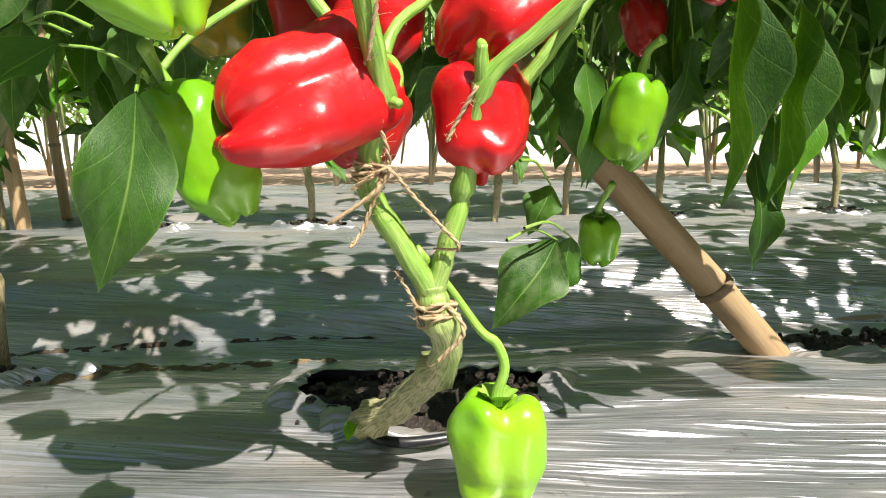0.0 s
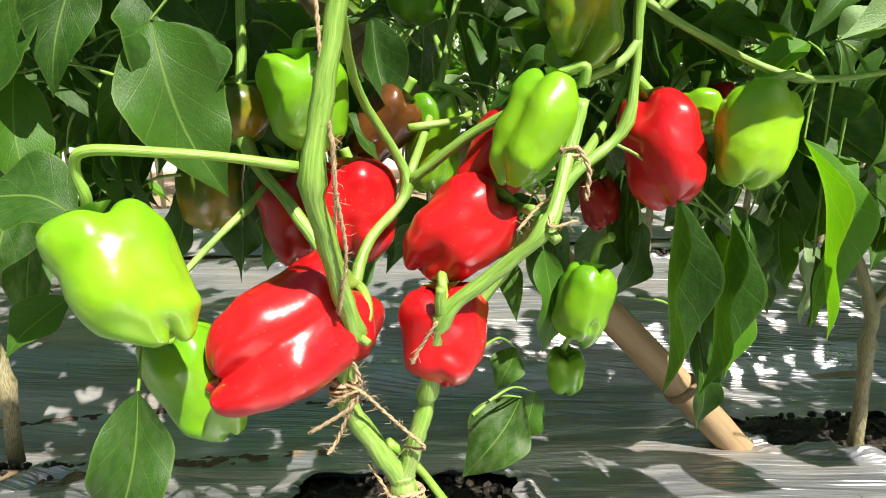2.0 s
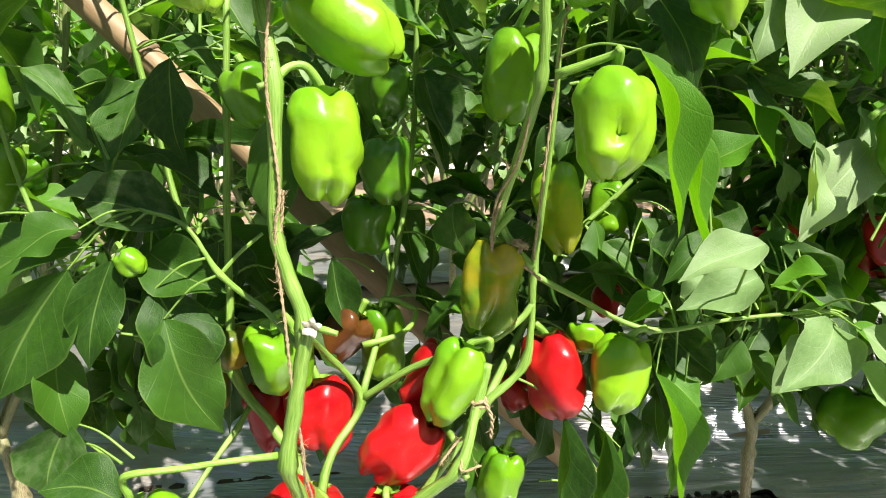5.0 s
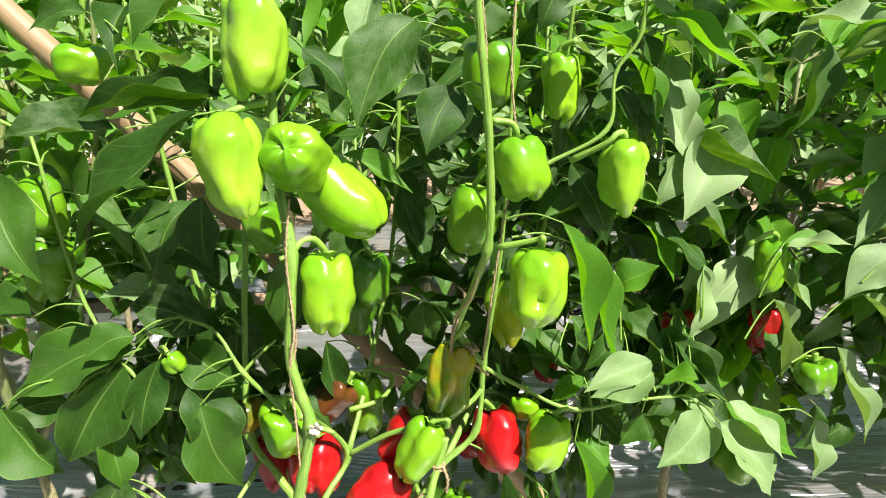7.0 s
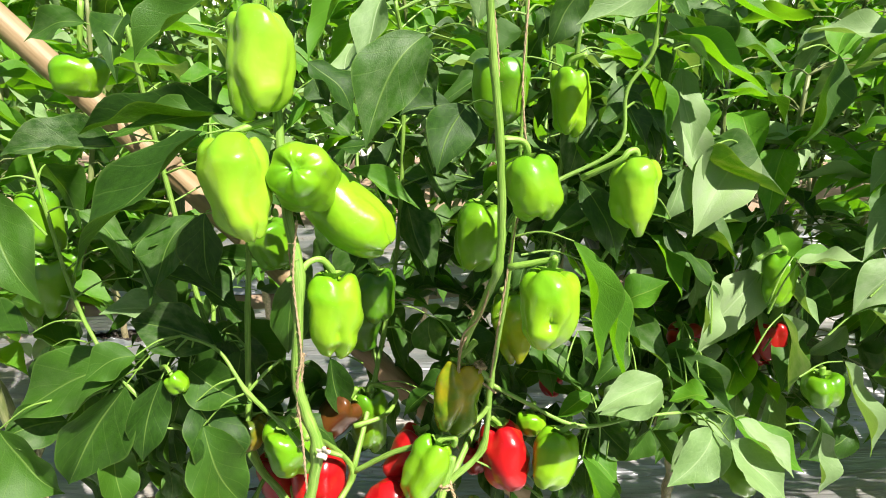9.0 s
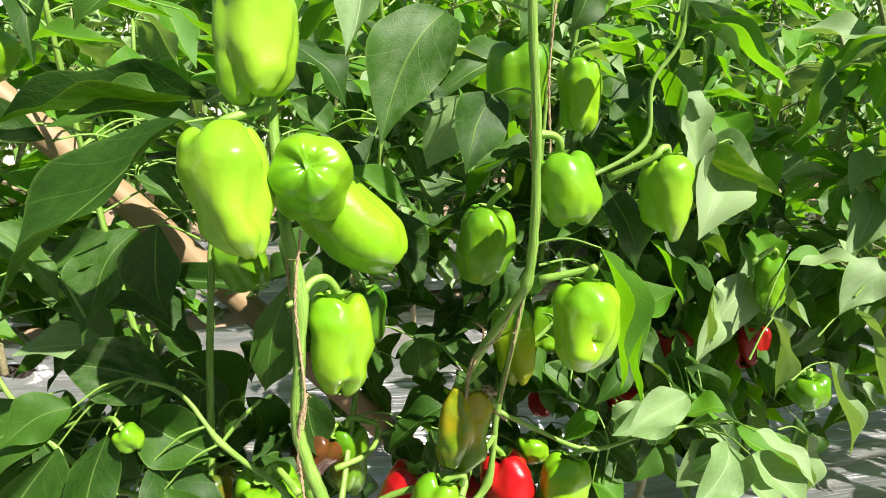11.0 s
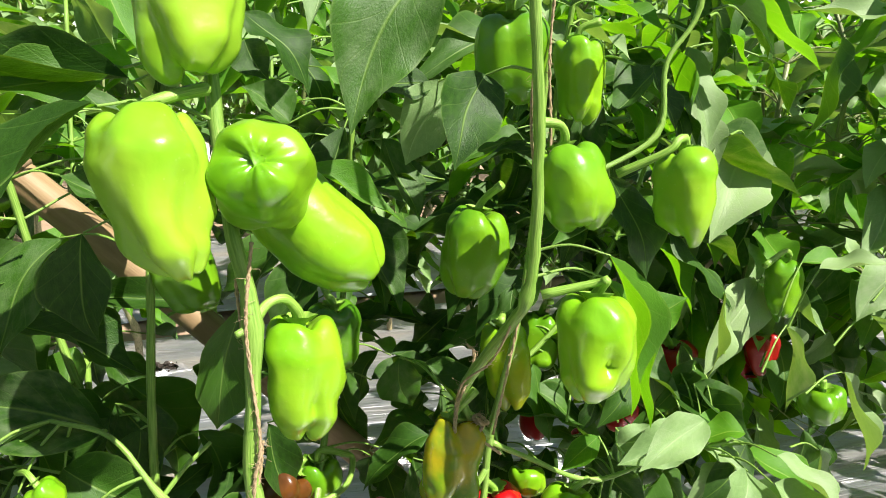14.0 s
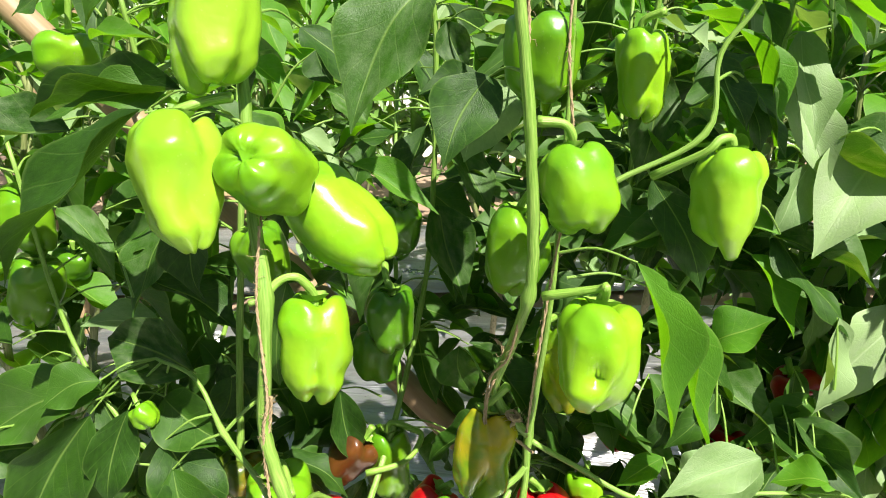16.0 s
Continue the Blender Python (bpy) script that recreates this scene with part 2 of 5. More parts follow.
def film_material():
    m = Mat("silver_mulch_film")
    plain = m.coords("Object")
    streak = m.noise(m.coords("Object", (0.5, 6.0, 3.0)), 3.0, 4.0, 0.55)
    crease = m.noise(m.coords("Object", (0.7, 9.0, 4.0)), 3.2, 2.0, 0.45)
    thin = m.noise(m.coords("Object", (1.1, 30.0, 8.0)), 3.0, 2.0, 0.5)
    cross = m.noise(m.coords("Object", (4.0, 7.0, 5.0)), 2.4, 3.0, 0.5)
    dirt = m.noise(m.coords("Object", (0.6, 1.8, 1.0)), 4.0, 6.0, 0.6)
    specks = m.noise(plain, 70.0, 4.0)
    dusty = m.ramp(dirt, (0.44, (0, 0, 0)), (0.68, (0.85, 0.85, 0.85)))
    col = m.mix(m.ramp(streak, (0.34, (0, 0, 0)), (0.66, (1, 1, 1))), (0.38, 0.39, 0.42), (0.54, 0.55, 0.58))
    col = m.mix(dusty, col, (0.29, 0.245, 0.195))
    col = m.mix(m.ramp(specks, (0.66, (0, 0, 0)), (0.72, (0.5, 0.5, 0.5))), col, (0.14, 0.10, 0.07))
    m.color(col)
    m.link(m.math("SUBTRACT", 0.78, m.math("MULTIPLY", dusty, 0.48)), m.bsdf.inputs["Metallic"])
    m.link(m.math("ADD", m.math("MULTIPLY", dirt, 0.34), 0.16), m.bsdf.inputs["Roughness"])
    m.bsdf.inputs["Specular IOR Level"].default_value = 0.6
    ridges = m.math("ABSOLUTE", m.math("SUBTRACT", crease, 0.5))
    hairs = m.math("ABSOLUTE", m.math("SUBTRACT", thin, 0.5))
    folds = m.math("ABSOLUTE", m.math("SUBTRACT", cross, 0.5))
    tall = m.math("ADD", m.math("MULTIPLY", ridges, -1.6), m.math("MULTIPLY", folds, -0.7))
    m.bump(m.math("ADD", tall, m.math("MULTIPLY", hairs, -0.9)), 0.85, 0.011)
    return m.mat


FILM = film_material()


# ---- mesh helpers ----
def mesh_object(name, bm, material, parent=None, label="", smooth=True):
    me = bpy.data.meshes.new(name)
    bm.to_mesh(me)
    bm.free()
    me.materials.append(material)
    if smooth:
        me.polygons.foreach_set("use_smooth", [True] * len(me.polygons))
    ob = new(name, me)
    if parent:
        ob.parent = parent
    if label:
        ob["label"] = label
    return ob


def smooth_path(points, step=5):
    """Catmull-Rom points through a few given ones; items may carry a radius."""
    p = [np.array(q, float) for q in points]
    p = [2 * p[0] - p[1]] + p + [2 * p[-1] - p[-2]]
    out = []
    for a, b, c, d in zip(p, p[1:], p[2:], p[3:]):
        for k in range(step):
            t = k / step
            out.append(0.5 * (2 * b + (c - a) * t + (2 * a - 5 * b + 4 * c - d) * t * t + (3 * b - a - 3 * c + d) * t ** 3))
    out.append(p[-2])
    return out


def tube(bm, path, sides=8, ridge=0.0, cap=True):
    """Sweeps a round section along rows (x, y, z, radius)."""
    uv = bm.loops.layers.uv.verify()
    pts = [Vector(q[:3]) for q in path]
    side = None
    rings = []
    run = 0.0
    for i, p in enumerate(pts):
        d = (pts[min(i + 1, len(pts) - 1)] - pts[max(i - 1, 0)]).normalized()
        if side is None:
            side = d.orthogonal().normalized()
        side = (side - d * side.dot(d)).normalized()
        up = d.cross(side)
        if i:
            run += (p - pts[i - 1]).length
        ring = []
        for k in range(sides):
            a = 2 * math.pi * k / sides
            r = path[i][3] * (1 + ridge * (1 if k % 2 else -1))
            ring.append(bm.verts.new(p + (side * math.cos(a) + up * math.sin(a)) * r))
        rings.append((ring, run))
    for (a, va), (b, vb) in zip(rings, rings[1:]):
        for k in range(sides):
            j = (k + 1) % sides
            f = bm.faces.new((a[k], a[j], b[j], b[k]))
            for loop, (u, v) in zip(f.loops, ((k, va), (k + 1, va), (k + 1, vb), (k, vb))):
                loop[uv].uv = (u / sides, v * 10)
    if cap:
        bm.faces.new(list(reversed(rings[0][0])))
        bm.faces.new(rings[-1][0])


# ---- pepper fruit ----
def pepper_mesh(length, width, seed, front=0.0, lobes=0, profile=(0.98, 1.0, 0.95, 0.86, 0.74), groove=None, dent=None, deep=0.0, lean=(0, 0, 0), lump=1.0):
    """A lobed, blocky fruit: shoulders at the origin's height, blossom end towards -z."""
    rng = random.Random(seed)
    lobes = lobes or rng.choice((3, 3, 4))
    phase = rng.uniform(0, 6.28)
    if groove is not None:
        phase = front + groove + math.pi / lobes
    depth = (1.25 if lobes == 3 else 0.62) * (deep or rng.uniform(0.14, 0.22))
    bend = Vector((rng.uniform(-1, 1), rng.uniform(-1, 1), 0)) * 0.05 * length
    lean = Vector(lean)
    twist = rng.uniform(-0.4, 0.4)
    reach = [rng.uniform(0.0, 1.0) for _ in range(lobes)]
    girth = [rng.uniform(0.95, 1.07) for _ in range(lobes)]
    dents = [(rng.uniform(0, 6.28), rng.uniform(0.25, 0.85), rng.uniform(0.03, 0.09), rng.uniform(0.25, 0.6), rng.uniform(0.08, 0.22)) for _ in range(5)]
    if dent:
        dents = dents[:3] + [(front + dent[0], *dent[1:])]
    off3 = Vector((rng.uniform(0, 50), rng.uniform(0, 50), rng.uniform(0, 50)))
    bm = bmesh.new()
    rows, cols = 44, 56
    rings = []
    r0 = width / 2 * 1.03
    for i in range(1, rows):
        th = math.pi * i / rows
        sn, cs = math.sin(th), math.cos(th)
        n = 3.9 if cs > 0 else 3.1
        rad = sn ** (2 / n)
        zc = math.copysign(abs(cs) ** (2 / n), cs)
        s = (1 - zc) / 2
        k4 = min(int(s * 4), 3)
        f4 = s * 4 - k4
        outline = profile[k4] + (profile[k4 + 1] - profile[k4]) * f4 * f4 * (3 - 2 * f4)
        ends = 0.45 + (0.65 if s < 0.45 else 1.5) * abs(2 * s - 0.9) ** 1.7
        ring = []
        for k in range(cols):
            a = 2 * math.pi * k / cols
            la = (a - phase) * lobes / (2 * math.pi)
            lobe = abs(math.cos(math.pi * la))
            valley = ((1 - math.cos(2 * math.pi * la)) / 2) ** 2.2
            which = int(math.floor(la + 0.5)) % lobes
            cut = depth * (0.72 * valley + 0.28 * (1 - lobe) ** 1.4) * ends
            r = rad * (1 - cut) * (1 + (girth[which] - 1) * lobe) * outline
            for da, ds, dd, dw, dl in dents:
                gap = (a - da + math.pi) % (2 * math.pi) - math.pi
                r *= 1 - dd * math.exp(-(gap / dw) ** 2 - ((s - ds) / dl) ** 2)
            z = -s
            z -= 0.17 * math.exp(-(rad / 0.40) ** 2) * (1 if cs > 0 else 0) + 0.07 * valley * (1 - s) ** 3
            if cs < 0:
                z += 0.06 * math.exp(-(rad / 0.26) ** 2) + (0.11 * valley + 0.15 * reach[which] * lobe) * s ** 4
            b = a + twist * s
            p = Vector((r0 * r * math.cos(b), r0 * r * math.sin(b), z * length))
            p += bend * math.sin(s * math.pi * 0.9) + lean * s ** 2.2
            swell = noise.noise(off3 + p * (2.1 / width)) * 0.15 + noise.noise(off3 + p * (4.6 / width)) * 0.055
            p += Vector((math.cos(b), math.sin(b), 0)) * swell * lump * r0 * rad
            ring.append(bm.verts.new(p))
        rings.append(ring)
    for a, b in zip(rings, rings[1:]):
        for k in range(cols):
            j = (k + 1) % cols
            bm.faces.new((a[k], b[k], b[j], a[j]))
    bm.faces.new(rings[0])
    bm.faces.new(list(reversed(rings[-1])))
    return bm


PEPPER_LOOK = {
    "lime": ("glossy lime green bell pepper hanging on its stalk", "bell pepper"),
    "lime2": ("pale yellow-green elongated bell pepper on the plant", "bell pepper"),
    "green2": ("fresh green blocky bell pepper on the plant", "bell pepper"),
    "green": ("shiny mid-green bell pepper hanging among leaves", "bell pepper"),
    "dkgreen": ("dark green bell pepper in the shade of leaves", "bell pepper"),
    "red": ("ripe glossy red bell pepper on the plant", "bell pepper"),
    "dkred": ("deep red bell pepper half hidden behind stems", "bell pepper"),
    "turn": ("green bell pepper with orange ripening blush", "bell pepper"),
    "turn2": ("olive bell pepper turning yellow, with creased lobes", "bell pepper"),
    "yelg": ("long yellow-green bell pepper behind a stem", "bell pepper"),
    "olive": ("olive brown bell pepper ripening in the shade", "bell pepper"),
    "brown": ("brownish red ripening bell pepper in the shade", "bell pepper"),
}


def pepper(colour, top, tip, width, stalk, seed, **shape):
    """A fruit from its calyx to its tip, with calyx and stalk to the stem."""
    top, tip = Vector(top), Vector(tip)
    length = (tip - top).length * 1.02
    ob = new("bell_pepper")
    turn = (top - tip).to_track_quat("Z", "Y").to_matrix().to_4x4()
    ob.matrix_basis = Matrix.Translation(top) @ turn
    label, category = PEPPER_LOOK[colour]
    tagged(ob, label, category, "peppers on the plants")
    aim = turn.inverted() @ Vector((0, -1, 0.25))
    if "lean" in shape:
        shape["lean"] = turn.inverted() @ Vector(shape["lean"])
    mesh_object("body", pepper_mesh(length, width, seed, math.atan2(aim.y, aim.x), **shape), SKIN[colour], ob)
    # star-shaped calyx in the dent
    rng = random.Random(seed + 500)
    bm = bmesh.new()
    n, rr = 30, width * 0.2
    centre = bm.verts.new((0, 0, -0.115 * length + 0.004))
    rings = []
    for j in (0.35, 0.7, 1.0):
        ring = []
        for k in range(n):
            a = 2 * math.pi * k / n
            edge = 1.0 + (0.13 * math.cos(6 * a) + 0.06 * math.cos(11 * a + seed)) * j
            r = rr * j * edge
            ring.append(bm.verts.new((r * math.cos(a), r * math.sin(a), length * (-0.128 + 0.075 * j * j) + 0.004)))
        rings.append(ring)
    for k in range(n):
        bm.faces.new((centre, rings[0][k], rings[0][(k + 1) % n]))
    for a, b in zip(rings, rings[1:]):
        for k in range(n):
            bm.faces.new((a[k], b[k], b[(k + 1) % n], a[(k + 1) % n]))
    mesh_object("calyx", bm, STALK, ob)
    inv = ob.matrix_basis.inverted()
    pts = [Vector((0, 0, -0.13 * length)), Vector((0, 0, -0.03 * length))] + [inv @ Vector(q) for q in stalk]
    thick = min(0.0030 if len(stalk) > 5 else 0.0038, 0.05 * width + 0.0012)
    rows = []
    for i, p in enumerate(pts):
        f = i / (len(pts) - 1)
        rows.append((*p, thick * (1.25 if i == 0 else 0.8 + 0.45 * (1 - f) if i < len(pts) - 1 else 1.15)))
    bm = bmesh.new()
    tube(bm, smooth_path(rows, 5), 8, 0.06)
    mesh_object("stalk", bm, STALK, ob)
    return ob


# ---- leaves ----
def leaf_mesh(seed, curl, fold, wave):
    """A pointed oval leaf, 1 long and 1 wide, from the origin along +y, facing +z."""
    rng = random.Random(seed)
    bm = bmesh.new()
    uv = bm.loops.layers.uv.verify()
    rows, cols = 18, 8
    ph, skew = rng.uniform(0, 6.28), rng.uniform(-0.16, 0.16)
    nips = [rng.uniform(-1, 1) for _ in range(rows + 1)]
    grid = []
    for i in range(rows + 1):
        v = i / rows
        w = max(0.5 * math.sin(math.pi * v ** 0.80) ** 0.95 * (1 - 0.45 * max(0.0, (v - 0.6) / 0.4) ** 1.5), 0.006)
        row = []
        for k in range(cols + 1):
            u = k / cols * 2 - 1
            edge = 1 + (0.016 * nips[i] + 0.022 * math.sin(7 * v * math.pi + ph + u)) * abs(u) ** 3
            x = u * w * edge + skew * math.sin(v * math.pi)
            z = fold * abs(u) ** 1.2 * w + 0.75 * wave * (abs(u) ** 2.5) * math.sin(v * 10 + ph + (2.1 if u > 0 else 0)) * w
            z += -curl * v * v + 0.10 * v * (1 - v) + 0.05 * math.sin(5 * v + ph) * u * w + 0.03 * math.sin(8 * v + 2 * ph)
            row.append(bm.verts.new((x, v - 0.25 * curl * curl * v * v, z)))
        grid.append(row)
    for i in range(rows):
        for k in range(cols):
            f = bm.faces.new((grid[i][k], grid[i][k + 1], grid[i + 1][k + 1], grid[i + 1][k]))
            for loop, (a, b) in zip(f.loops, ((k, i), (k + 1, i), (k + 1, i + 1), (k, i + 1))):
                loop[uv].uv = (a / cols, b / rows)
    return bm


def leaf_data(name, material, *args):
    bm = leaf_mesh(*args)
    me = bpy.data.meshes.new(name)
    bm.to_mesh(me)
    bm.free()
    me.materials.append(material)
    me.polygons.foreach_set("use_smooth", [True] * len(me.polygons))
    return me


LEAVES = [leaf_data("leaf", LEAF, s, c, f, w) for s, c, f, w in (
    (1, 0.16, 0.32, 0.20), (2, 0.30, 0.26, 0.28), (3, 0.42, 0.46, 0.22), (4, 0.22, 0.18, 0.34), (5, 0.08, 0.60, 0.22), (6, 0.58, 0.36, 0.30),
    (7, -0.14, 0.42, 0.34), (8, 0.66, 0.7, 0.22), (9, 0.36, 0.85, 0.25), (10, 0.75, 0.3, 0.35), (14, 0.2, -0.2, 0.3), (15, 0.45, 0.12, 0.42))]
PALE_SUNLIT = [leaf_data("leaf", LEAF_PALE_SUNLIT, s, c, f, w) for s, c, f, w in ((21, 0.12, 0.34, 0.22), (22, 0.26, 0.42, 0.30), (23, 0.32, 0.22, 0.30))]
YOUNG_SUNLIT = [leaf_data("leaf", LEAF_YOUNG_SUNLIT, s, c, f, w) for s, c, f, w in ((11, 0.15, 0.35, 0.14), (12, 0.3, 0.45, 0.18), (13, -0.1, 0.3, 0.2))]


def leaf(parent, base, tip, width, facing, data):
    """One leaf from base to tip whose upper side turns towards facing."""
    base, tip = Vector(base), Vector(tip)
    y = (tip - base)
    size = y.length
    y.normalize()
    x = y.cross(Vector(facing)).normalized()
    z = x.cross(y)
    ob = new("leaf", data)
    m = Matrix((x, y, z)).transposed().to_4x4()
    m.translation = base
    ob.parent = parent
    ob.matrix_basis = parent.matrix_basis.inverted() @ m @ Matrix.Diagonal((width, size, (size + width) * 0.5, 1))
    return ob


# ---- the ground, its beds and the sheeting round it ----
SLOPE = 0.15


def bed_profile(y):
    """Height of the beds and furrows across the rows."""
    knots = ((-9.0, -0.12), (-0.9, -0.12), (-0.45, -0.10), (-0.2, -0.03), (0.15, 0.0), (0.45, 0.005), (0.62, 0.012), (0.80, -0.01), (0.90, -0.06), (0.98, -0.10), (1.06, -0.11),
             (1.14, -0.10), (1.22, -0.05), (1.36, 0.0), (1.6, 0.02), (1.95, 0.015), (2.2, -0.02), (2.34, -0.09), (2.55, -0.10), (2.7, -0.04), (2.95, 0.01), (3.4, 0.01), (3.7, -0.06), (3.95, -0.1), (30.0, -0.1))
    for (y0, z0), (y1, z1) in zip(knots, knots[1:]):
        if y <= y1:
            t = (y - y0) / (y1 - y0)
            return z0 + (z1 - z0) * t * t * (3 - 2 * t)
    return -0.1


def ground_height(x, y):
    """The film's height, with long creases along the rows."""
    yy = y - SLOPE * x
    z = bed_profile(yy)
    z += 0.012 * noise.noise((x * 1.3, y * 1.6, 0.3)) + 0.004 * noise.noise((x * 7, y * 9, 4.1))
    z -= 0.017 * abs(noise.noise((x * 1.4 + 9, (yy + 0.03 * noise.noise((x * 3, y * 3, 7))) * 12, 1.7)))
    z -= 0.006 * abs(noise.noise((x * 1.1, (yy + 0.04 * noise.noise((x * 1.5, y * 1.5, 3))) * 26, 5.7)))
    return z


HOLES = ((-0.028, 0.632, 0.142, 0.082), (0.57, 0.845, 0.155, 0.085), (-0.62, 0.74, 0.12, 0.06), (-0.46, 1.84, 0.10, 0.05), (-0.95, 1.78, 0.11, 0.05), (1.22, 2.05, 0.10, 0.05),
         (0.62, 1.95, 0.1, 0.05), (1.08, 0.66, 0.12, 0.06))


def in_hole(x, y, grow=1.0):
    for hx, hy, rx, ry in HOLES:
        a = math.atan2((y - hy) / ry, (x - hx) / rx)
        edge = 1 + 0.16 * math.sin(3 * a + hx * 9) + 0.08 * math.sin(7 * a + hy * 5)
        if ((x - hx) / rx) ** 2 + ((y - hy) / ry) ** 2 < (edge * grow) ** 2:
            return True
    return False


def axis(*spans):
    out = []
    for a, b, n in spans:
        out += [a + (b - a) * i / n for i in range(n)]
    return out + [spans[-1][1]]


def sheet(name, xs, ys, height, material, skip=None, shear=0.0):
    bm = bmesh.new()
    grid = [[bm.verts.new((x, y + shear * x, height(x, y + shear * x))) for x in xs] for y in ys]
    for j in range(len(ys) - 1):
        for i in range(len(xs) - 1):
            if skip and skip((xs[i] + xs[i + 1]) / 2, (ys[j] + ys[j + 1]) / 2 + shear * (xs[i] + xs[i + 1]) / 2):
                continue
            bm.faces.new((grid[j][i], grid[j][i + 1], grid[j + 1][i + 1], grid[j + 1][i]))
    bmesh.ops.delete(bm, geom=[v for v in bm.verts if not v.link_faces], context="VERTS")
    return mesh_object(name, bm, material)


XS = axis((-9, -2, 28), (-2, -1, 30), (-1, 1.2, 200), (1.2, 2.2, 30), (2.2, 9, 28))
ground = sheet("ground", axis((-60, -9, 10), (-9, 9, 80), (9, 60, 10)), axis((-60, -4, 10), (-4, 12, 120), (12, 60, 10)),
               lambda x, y: bed_profile(y - SLOPE * x) - 0.03 + 0.01 * noise.noise((x * 6, y * 6, 2)), EARTH)
tagged(ground, "dry tan bare earth under the plant beds", "ground", kind="structure")


def open_soil(x, y):
    """Where the film is left out: the planting holes."""
    return in_hole(x, y, 1.10)


# The first two are unseen, added behind the camera to cut bounced light.
for near, far, rows in ((-3.6, -2.3, 30), (-2.1, -0.7, 40), (-0.5, 1.06, 200), (1.061, 2.42, 150), (2.6, 3.8, 50)):
    film = sheet("mulch_film", XS, axis((near, far, rows)), ground_height, FILM, open_soil, SLOPE)
    tagged(film, "wrinkled silver-grey plastic mulch film over a raised bed", "mulch film", kind="structure")


def film_lip(hx, hy, rx, ry, seed):
    """The torn, crumpled edge of the film round a hole."""
    bm = bmesh.new()
    n, m = 110, 9
    rings = []
    for j in range(m):
        ring = []
        for k in range(n):
            a = 2 * math.pi * k / n
            edge = 1 + 0.16 * math.sin(3 * a + hx * 9) + 0.08 * math.sin(7 * a + hy * 5)
            f = j / (m - 1)
            rag = 0.07 * noise.noise((math.cos(a) * 5, math.sin(a) * 5, seed)) + 0.03 * noise.noise((math.cos(a) * 16, math.sin(a) * 16, seed))
            q = edge * (0.93 + rag * (1 - f) + 0.42 * f)
            x, y = hx + math.cos(a) * rx * q, hy + math.sin(a) * ry * q
            crumple = noise.noise((x * 34, y * 34, seed + 2)) * 0.016 + abs(noise.noise((a * 9, f * 3, seed))) * 0.010
            z = ground_height(x, y) + 0.0035 + (crumple + 0.006) * math.sin(math.pi * (0.25 + 0.75 * f)) * (1 - f) ** 0.7 - 0.012 * f ** 3
            ring.append(bm.verts.new((x, y, z)))
        rings.append(ring)
    for p, q in zip(rings, rings[1:]):
        for k in range(n):
            bm.faces.new((p[k], p[(k + 1) % n], q[(k + 1) % n], q[k]))
    return tagged(mesh_object("film_edge", bm, FILM), "torn crumpled plastic film edge round a planting hole", "mulch film", kind="structure")


for i, h in enumerate(HOLES):
    film_lip(*h, i + 0.5)


def soil_patch(hx, hy, rx, ry, seed):
    """Clumped dark soil showing in a planting hole."""
    rng = random.Random(seed)
    bm = bmesh.new()
    n = 46
    verts = {}
    for j in range(n + 1):
        for i in range(n + 1):
            u, v = i / n * 2 - 1, j / n * 2 - 1
            if u * u + v * v > 1.15:
                continue
            x, y = hx + u * rx * 1.35, hy + v * ry * 1.35
            lump = 0.010 * noise.noise((x * 45, y * 45, seed)) + 0.008 * noise.noise((x * 110, y * 110, seed + 3))
            verts[i, j] = bm.verts.new((x, y, bed_profile(y - SLOPE * x) - 0.016 + 0.016 * (1 - u * u - v * v) + lump))
    for (i, j), a in list(verts.items()):
        q = [verts.get(k) for k in ((i + 1, j), (i + 1, j + 1), (i, j + 1))]
        if all(q):
            bm.faces.new((a, *q))
    for _ in range(70):
        a, r = rng.uniform(0, 6.28), math.sqrt(rng.random())
        x, y = hx + math.cos(a) * r * rx * 0.95, hy + math.sin(a) * r * ry * 0.95
        s = rng.uniform(0.003, 0.009)
        m = Matrix.Translation((x, y, bed_profile(y - SLOPE * x) - 0.002 + 0.012 * (1 - r * r))) @ Euler((rng.uniform(0, 3), rng.uniform(0, 3), 0)).to_matrix().to_4x4() @ Matrix.Diagonal((s, s * rng.uniform(0.6, 1), s * rng.uniform(0.5, 0.9), 1))
        bmesh.ops.create_icosphere(bm, subdivisions=1, radius=1, matrix=m)
    return tagged(mesh_object("soil_patch", bm, SOIL), "dark moist crumbly soil in a planting hole", "soil", kind="structure")


for i, h in enumerate(HOLES):
    soil_patch(*h, i)


